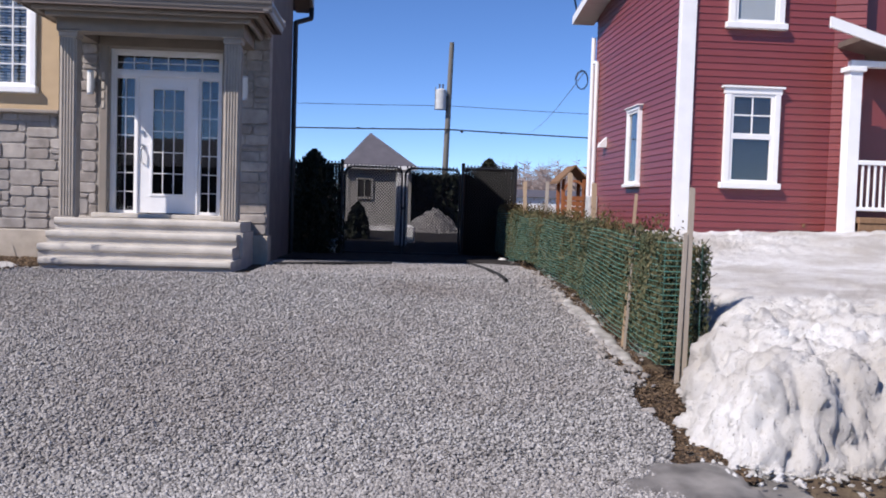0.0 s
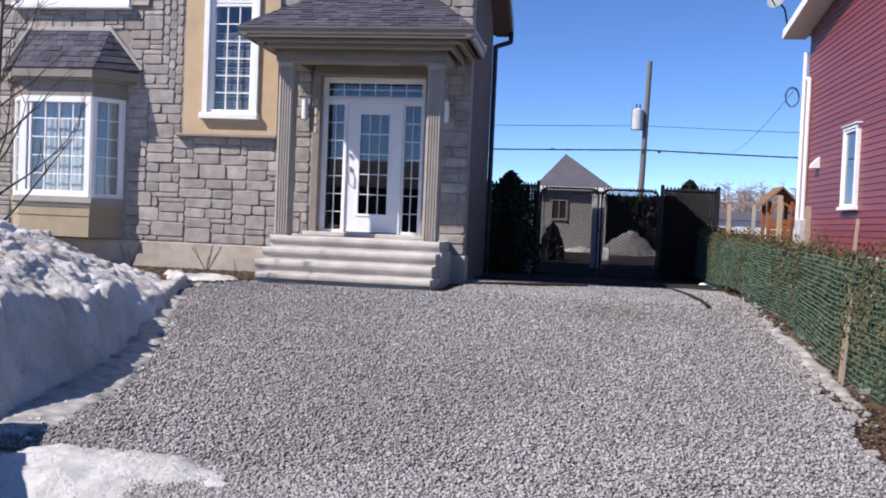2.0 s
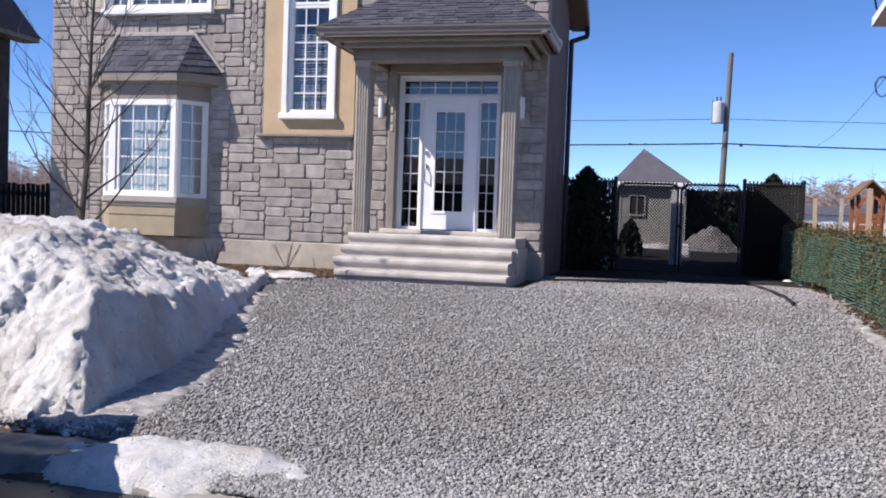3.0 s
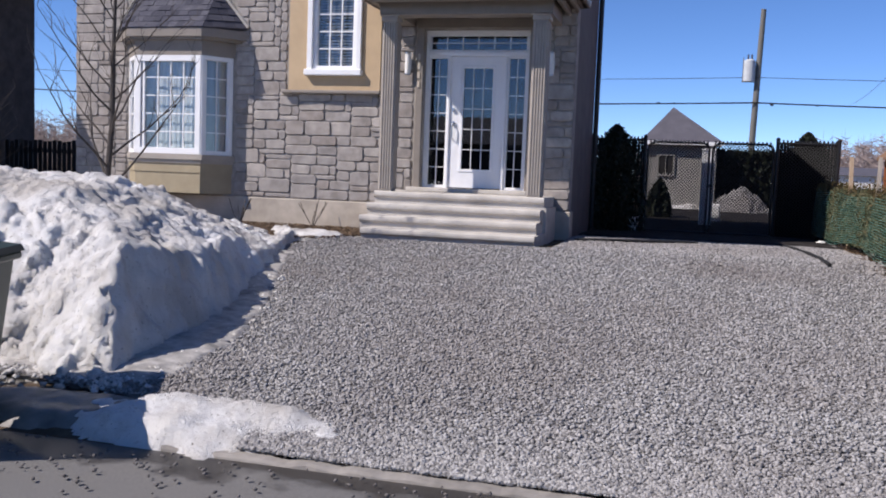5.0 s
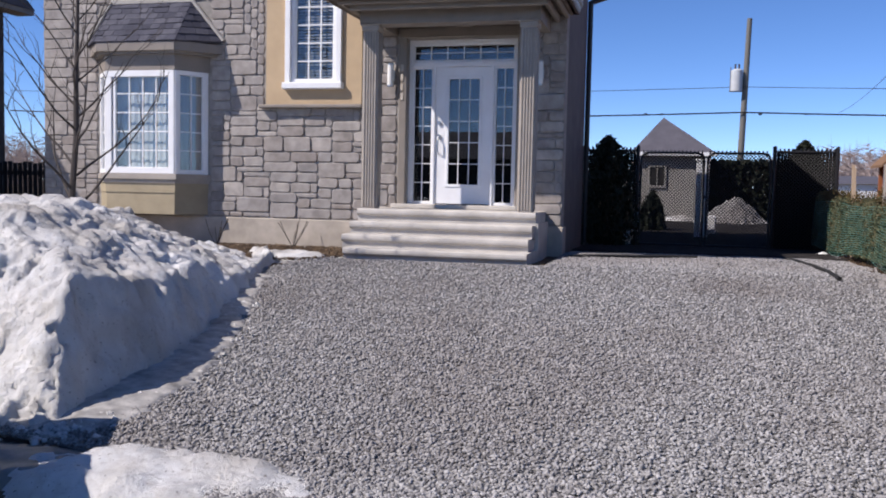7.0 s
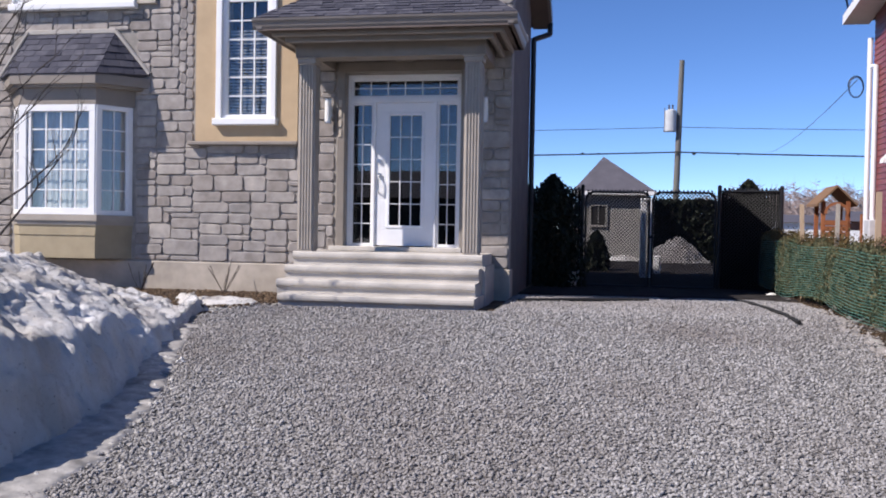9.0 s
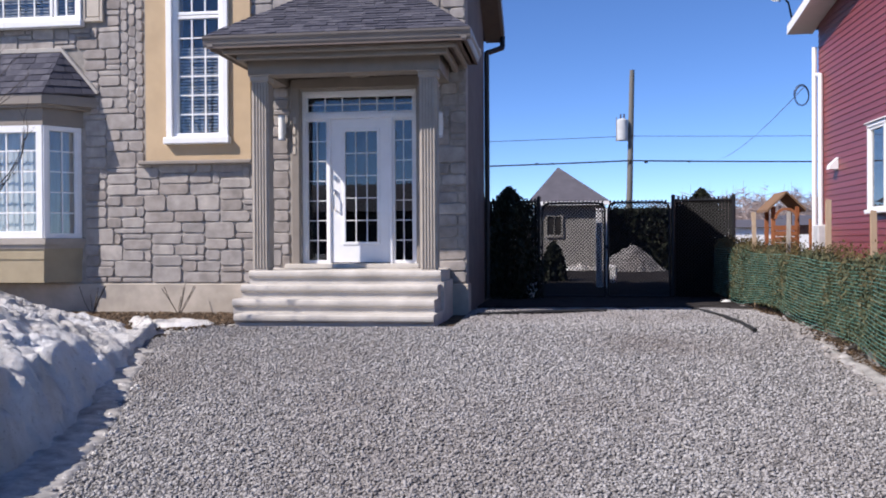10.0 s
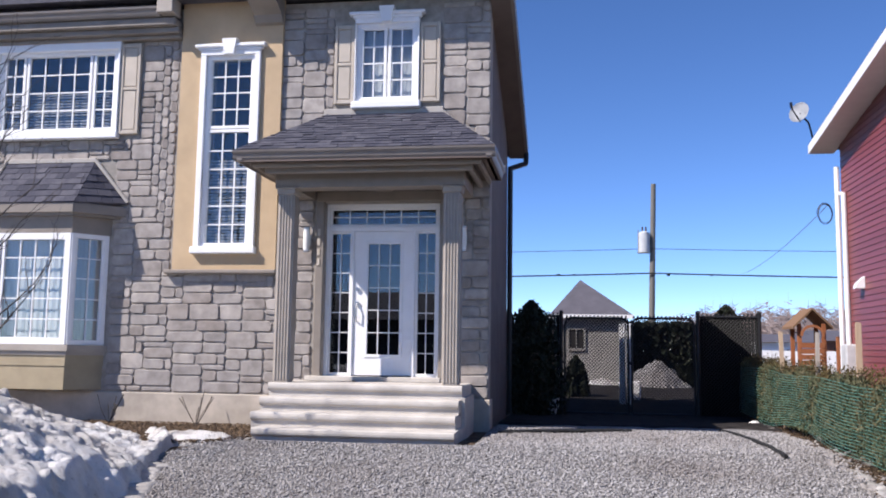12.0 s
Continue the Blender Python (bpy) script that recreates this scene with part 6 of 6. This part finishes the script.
def tree(x, y, h, seed, label, r0=0.05, first=0.75, branches=17):
    """A young leafless tree: a straight leader, rising side limbs and fine twigs."""
    ob = thing("bare_tree", (x, y, ground_z(x, y)), label, "tree")
    rnd = random.Random(seed)
    z0 = ground_z(x, y) - 0.05
    bm = bmesh.new()
    pts = [Vector((x, y, z0))]
    n = 9
    for i in range(1, n + 1):
        pts.append(Vector((x + rnd.uniform(-0.02, 0.02) + 0.02 * i, y + rnd.uniform(-0.02, 0.02), z0 + h * i / n)))
    rad = [r0 * (1 - 0.88 * i / n) for i in range(n + 1)]
    for i in range(n):
        tube(bm, pts[i], pts[i + 1], rad[i], rad[i + 1], 8)
    part("trunk", bm, BARK, ob)

    def grow(bm, p, d, length, r, lev):
        k = 5
        for i in range(k):
            q = p + d * (length / k)
            tube(bm, p, q, r * (1 - i * 0.16), r * (1 - (i + 1) * 0.16), 5 if lev > 1 else 4)
            p = q
            d = (d + Vector((rnd.uniform(-0.2, 0.2), rnd.uniform(-0.2, 0.2), rnd.uniform(-0.04, 0.14)))).normalized()
            if lev > 0 and i > 0:
                b = rnd.uniform(0, math.tau)
                grow(bm, p, (d + Vector((math.cos(b), math.sin(b), 0.15)) * rnd.uniform(0.45, 0.85)).normalized(), length * rnd.uniform(0.22, 0.42), r * 0.42, lev - 1)
    for k in range(branches):
        f = (first + (h * 0.88 - first) * (k / branches)) / h
        i = min(n - 1, int(f * n))
        p = pts[i].lerp(pts[i + 1], f * n - i)
        a = k * 2.4 + rnd.uniform(-0.4, 0.4)
        d = Vector((math.cos(a) * 0.85, math.sin(a) * 0.85, rnd.uniform(0.7, 1.1))).normalized()
        bm = bmesh.new()
        grow(bm, p, d, (1.75 - 1.1 * f) * h / 4.6 * rnd.uniform(0.8, 1.15), max(0.007, rad[i] * 0.44), 2)
        part("limb", bm, BARK, ob)
    return ob


tree(-7.75, 8.05, 4.9, 91, "young leafless tree standing behind the snowbank", 0.045, 0.75, 26)
tree(-11.9, 10.6, 2.4, 92, "small leafless shrub before the neighbouring house", 0.03, 0.5, 22)


def twig_clump(x, y, seed):
    rnd = random.Random(seed)
    ob = thing("bare_shrub", (x, y, ground_z(x, y)), "small leafless shrub at the house foundation", "shrub", "foundation shrubs")
    for k in range(9):
        a, l = rnd.uniform(0, math.tau), rnd.uniform(0.25, 0.5)
        bm = bmesh.new()
        p = Vector((x, y, ground_z(x, y) - 0.03))
        d = Vector((math.cos(a) * 0.6, math.sin(a) * 0.4, 1)).normalized()
        way = [p, p + d * l * 0.5, p + d * l + Vector((rnd.uniform(-0.05, 0.05), 0, 0.03))]
        sweep(bm, way, 0.005, 4)
        part("twig", bm, BARK, ob)


twig_clump(-6.45, 11.45, 3)
twig_clump(-7.7, 11.4, 4)


def woods():
    """The leafless far treeline, uncountable."""
    rnd = random.Random(95)
    verts, faces = [], []

    def stroke(p, q, w):
        i = len(verts)
        d = Vector((q[0] - p[0], 0, q[2] - p[2]))
        n = Vector((-d.z, 0, d.x)).normalized() * w if d.length else Vector((w, 0, 0))
        verts.extend([(p[0] - n.x, p[1], p[2] - n.z), (p[0] + n.x, p[1], p[2] + n.z), (q[0], q[1] + 0.2, q[2])])
        faces.append((i, i + 1, i + 2))
    for k in range(2600):
        x = rnd.uniform(-140, 140) if k < 700 else rnd.uniform(12, 70) if k < 1900 else rnd.uniform(-110, -55)
        y = rnd.uniform(95, 135)
        h = rnd.uniform(2.5, 5.6) if -45 < x < 12 else rnd.uniform(3.5, 7.6) if x > 0 else rnd.uniform(4, 9)
        z0 = 1.0
        stroke((x, y, z0), (x + rnd.uniform(-0.4, 0.4), y, z0 + h), 0.09)
        for i in range(30):
            f = rnd.uniform(0.1, 0.85)
            p = (x, y + rnd.uniform(-1, 1), z0 + h * f)
            q = (x + rnd.choice((-1, 1)) * rnd.uniform(0.2, 1.2), y + rnd.uniform(-1, 1), p[2] + rnd.uniform(0.5, 1.5) * (1.15 - f))
            stroke(p, q, 0.05)
    me = from_arrays("far_woods", verts, faces, TWIG)
    tagged(new("far_woods", me), "leafless brown woods along the horizon", "woods", kind="stuff")


woods()

# ---- neighbour on the other side ----
left_house = thing("neighbour_house", (-18, 12, 0.7), "dark brick house in shade with brown eaves", "house")
bm = bmesh.new()
boxed(bm, -24, -14.5, 9.0, 14.9, 0.3, 5.2)
part("wall", bm, BRICKD, left_house)
bm = bmesh.new()
prism(bm, [(-24.4, 8.6, 5.2), (-24.4, 12, 7.6), (-24.4, 15.3, 5.2)], (10.35, 0, 0))
part("roof", bm, LITROOF, left_house)
bm = bmesh.new()
boxed(bm, -14.5, -14.08, 8.6, 15.3, 5.1, 5.22)
part("eave", bm, TAUPE, left_house)
bm = bmesh.new()
boxed(bm, -14.5, -14.44, 11.6, 12.35, 2.9, 4.5, bevel=0.01)
part("window_frame", bm, WHITE, left_house)
dark_fence = thing("board_fence", (-12.8, 14, 0.7), "dark slatted fence between the two houses", "fence")
x = -14.45
while x < -11.2:
    bm = bmesh.new()
    boxed(bm, x, x + 0.09, 13.98, 14.0, 0.6, 2.0 + 0.02 * math.sin(x * 40))
    part("slat", bm, BLACK, dark_fence)
    x += 0.115
for z in (0.9, 1.75):
    bm = bmesh.new()
    boxed(bm, -14.45, -11.15, 14.0, 14.05, z, z + 0.09)
    part("rail", bm, BLACK, dark_fence)


def wheelie_bin(x, y, turn):
    """A dark wheeled bin with lid, rim, handle and wheels."""
    z0 = 0.12
    ob = thing("wheelie_bin", (x, y, z0), "dark green wheeled rubbish bin at the kerb", "bin")
    bm = bmesh.new()
    lo = [bm.verts.new((x + a * 0.23, y + b * 0.24, z0 + 0.04)) for a, b in ((-1, -1), (1, -1), (1, 1), (-1, 1))]
    hi = [bm.verts.new((x + a * 0.3, y + b * 0.34, z0 + 0.92)) for a, b in ((-1, -1), (1, -1), (1, 1), (-1, 1))]
    bm.faces.new(lo)
    bm.faces.new(hi)
    for i in range(4):
        bm.faces.new((lo[i], lo[(i + 1) % 4], hi[(i + 1) % 4], hi[i]))
    bmesh.ops.bevel(bm, geom=bm.edges[:], offset=0.03, segments=2, affect="EDGES")
    part("body", bm, BIN, ob)
    bm = bmesh.new()
    boxed(bm, x - 0.325, x + 0.325, y - 0.365, y + 0.365, z0 + 0.87, z0 + 0.92, bevel=0.012)
    part("rim", bm, BIN, ob)
    bm = bmesh.new()
    prism(bm, [(x - 0.33, y - 0.38, z0 + 0.922), (x - 0.33, y + 0.36, z0 + 0.922), (x - 0.33, y + 0.34, z0 + 0.97), (x - 0.33, y, z0 + 1.0), (x - 0.33, y - 0.36, z0 + 0.96)], (0.66, 0, 0))
    part("lid", bm, BIN, ob)
    bm = bmesh.new()
    tube(bm, (x - 0.25, y + 0.42, z0 + 0.9), (x + 0.25, y + 0.42, z0 + 0.9), 0.018)
    for s in (-0.25, 0.25):
        tube(bm, (x + s, y + 0.34, z0 + 0.88), (x + s, y + 0.42, z0 + 0.9), 0.018)
    part("handle", bm, BIN, ob)
    for s in (-1, 1):
        bm = bmesh.new()
        tube(bm, (x + s * 0.17, y + 0.2, z0 + 0.09), (x + s * 0.22, y + 0.2, z0 + 0.09), 0.1, sides=18)
        part("wheel", bm, RUBBER, ob)
    ob.rotation_euler = (0, 0, radians(turn))


wheelie_bin(-5.03, 2.72, 111)
wheelie_bin(-4.77, 2.08, 111)

# ---- across the street, behind the camera: unseen houses added for the panes to reflect ----
far_house(-12, -26, 11, 8, 3.2, 1.6, BRICKD, "unseen dark brick house added across the street for reflections")
far_house(6, -26, 11, 8, 3.2, 1.9, BRICKD, "unseen dark brick house added across the street for reflections")

# ---- facing stones ----


def facing():
    """Ashlar stones packed over the front wall: the near ones each a part, the rest joined."""
    rnd = random.Random(7)
    cw, ch = 0.112, 0.0785
    blocked = [(-7.15, -5.51, 2.86, 7), (-4.8, -3.14, 5.2, 6.7), (-4.76, -3.18, 5.2, 6.5), (-10.4, -7.72, 4.84, 6.62), (-4.95, -3.08, 1.2, 4.0), (-10.05, -8.0, 1.0, 4.55), (-4.85, -3.15, 4.9, 5.25)]
    nx, nz = int((HX1 - HX0) / cw), int((6.78 - 1.14) / ch)
    cw = (HX1 - HX0) / nx
    used = np.zeros((nx, nz), bool)
    for i in range(nx):
        for j in range(nz):
            x, z = HX0 + (i + 0.5) * cw, 1.14 + (j + 0.5) * ch
            for a, b, c, d in blocked:
                if a < x < b and c < z < d:
                    used[i, j] = True
    out, near = [], []
    for j in range(nz):
        for i in range(nx):
            if used[i, j]:
                continue
            opts = [(w, h) for h in (3, 3, 2, 2, 2, 2, 2, 1, 1) for w in (2, 3, 3, 4, 4, 5) if not (h == 3 and w < 3) and not (h == 1 and w > 4)]
            rnd.shuffle(opts)
            for w, h in opts + [(2, 2), (2, 1), (1, 2), (1, 1)]:
                if i + w <= nx and j + h <= nz and not used[i:i + w, j:j + h].any():
                    break
            used[i:i + w, j:j + h] = True
            x0, z0 = HX0 + i * cw, 1.14 + j * ch
            st = (x0, x0 + w * cw, z0, z0 + h * ch)
            (near if x0 > -8.0 and len(near) < 300 and z0 < 4.4 else out).append(st)

    def shape(st):
        x0, x1, z0, z1 = st
        gap = rnd.uniform(0.004, 0.0075)
        x0, x1, z0, z1 = x0 + gap, x1 - gap, z0 + gap, z1 - gap
        c = min(0.03, (x1 - x0) * 0.25, (z1 - z0) * 0.25)
        j = lambda: rnd.uniform(-0.006, 0.006)
        ring = [(x0 + c + j(), z0 + j()), (x1 - c + j(), z0 + j()), (x1 + j(), z0 + c + j()), (x1 + j(), z1 - c + j()), (x1 - c + j(), z1 + j()), (x0 + c + j(), z1 + j()), (x0 + j(), z1 - c + j()), (x0 + j(), z0 + c + j())]
        cx, cz = (x0 + x1) / 2, (z0 + z1) / 2
        t = rnd.uniform(0.014, 0.03)
        tilt = rnd.uniform(-0.006, 0.006)
        v = [(x, FY + 0.005, z) for x, z in ring]
        v += [(cx + (x - cx) * 0.985, FY - t * 0.65, cz + (z - cz) * 0.98) for x, z in ring]
        kx, kz = 1 - 0.013 / (x1 - cx), 1 - 0.012 / (z1 - cz)
        v += [(cx + (x - cx) * kx, FY - t + tilt * (1 if x > cx else -1), cz + (z - cz) * kz) for x, z in ring]
        f = [tuple(range(16, 24))]
        for k in range(8):
            n = (k + 1) % 8
            f += [(k, n, 8 + n, 8 + k), (8 + k, 8 + n, 16 + n, 16 + k)]
        return v, f
    allv, allf = [], []
    for st in out:
        v, f = shape(st)
        o = len(allv)
        allv += v
        allf += [tuple(o + k for k in q) for q in f]
    ob = part("stone_facing", from_arrays("stone_facing", allv, allf, STONE_FAR), STONE_FAR, front_wall)
    ob["kind"] = "stuff"
    for st in near:
        v, f = shape(st)
        part("stone", from_arrays("stone", v, f, STONE), STONE, front_wall)


facing()
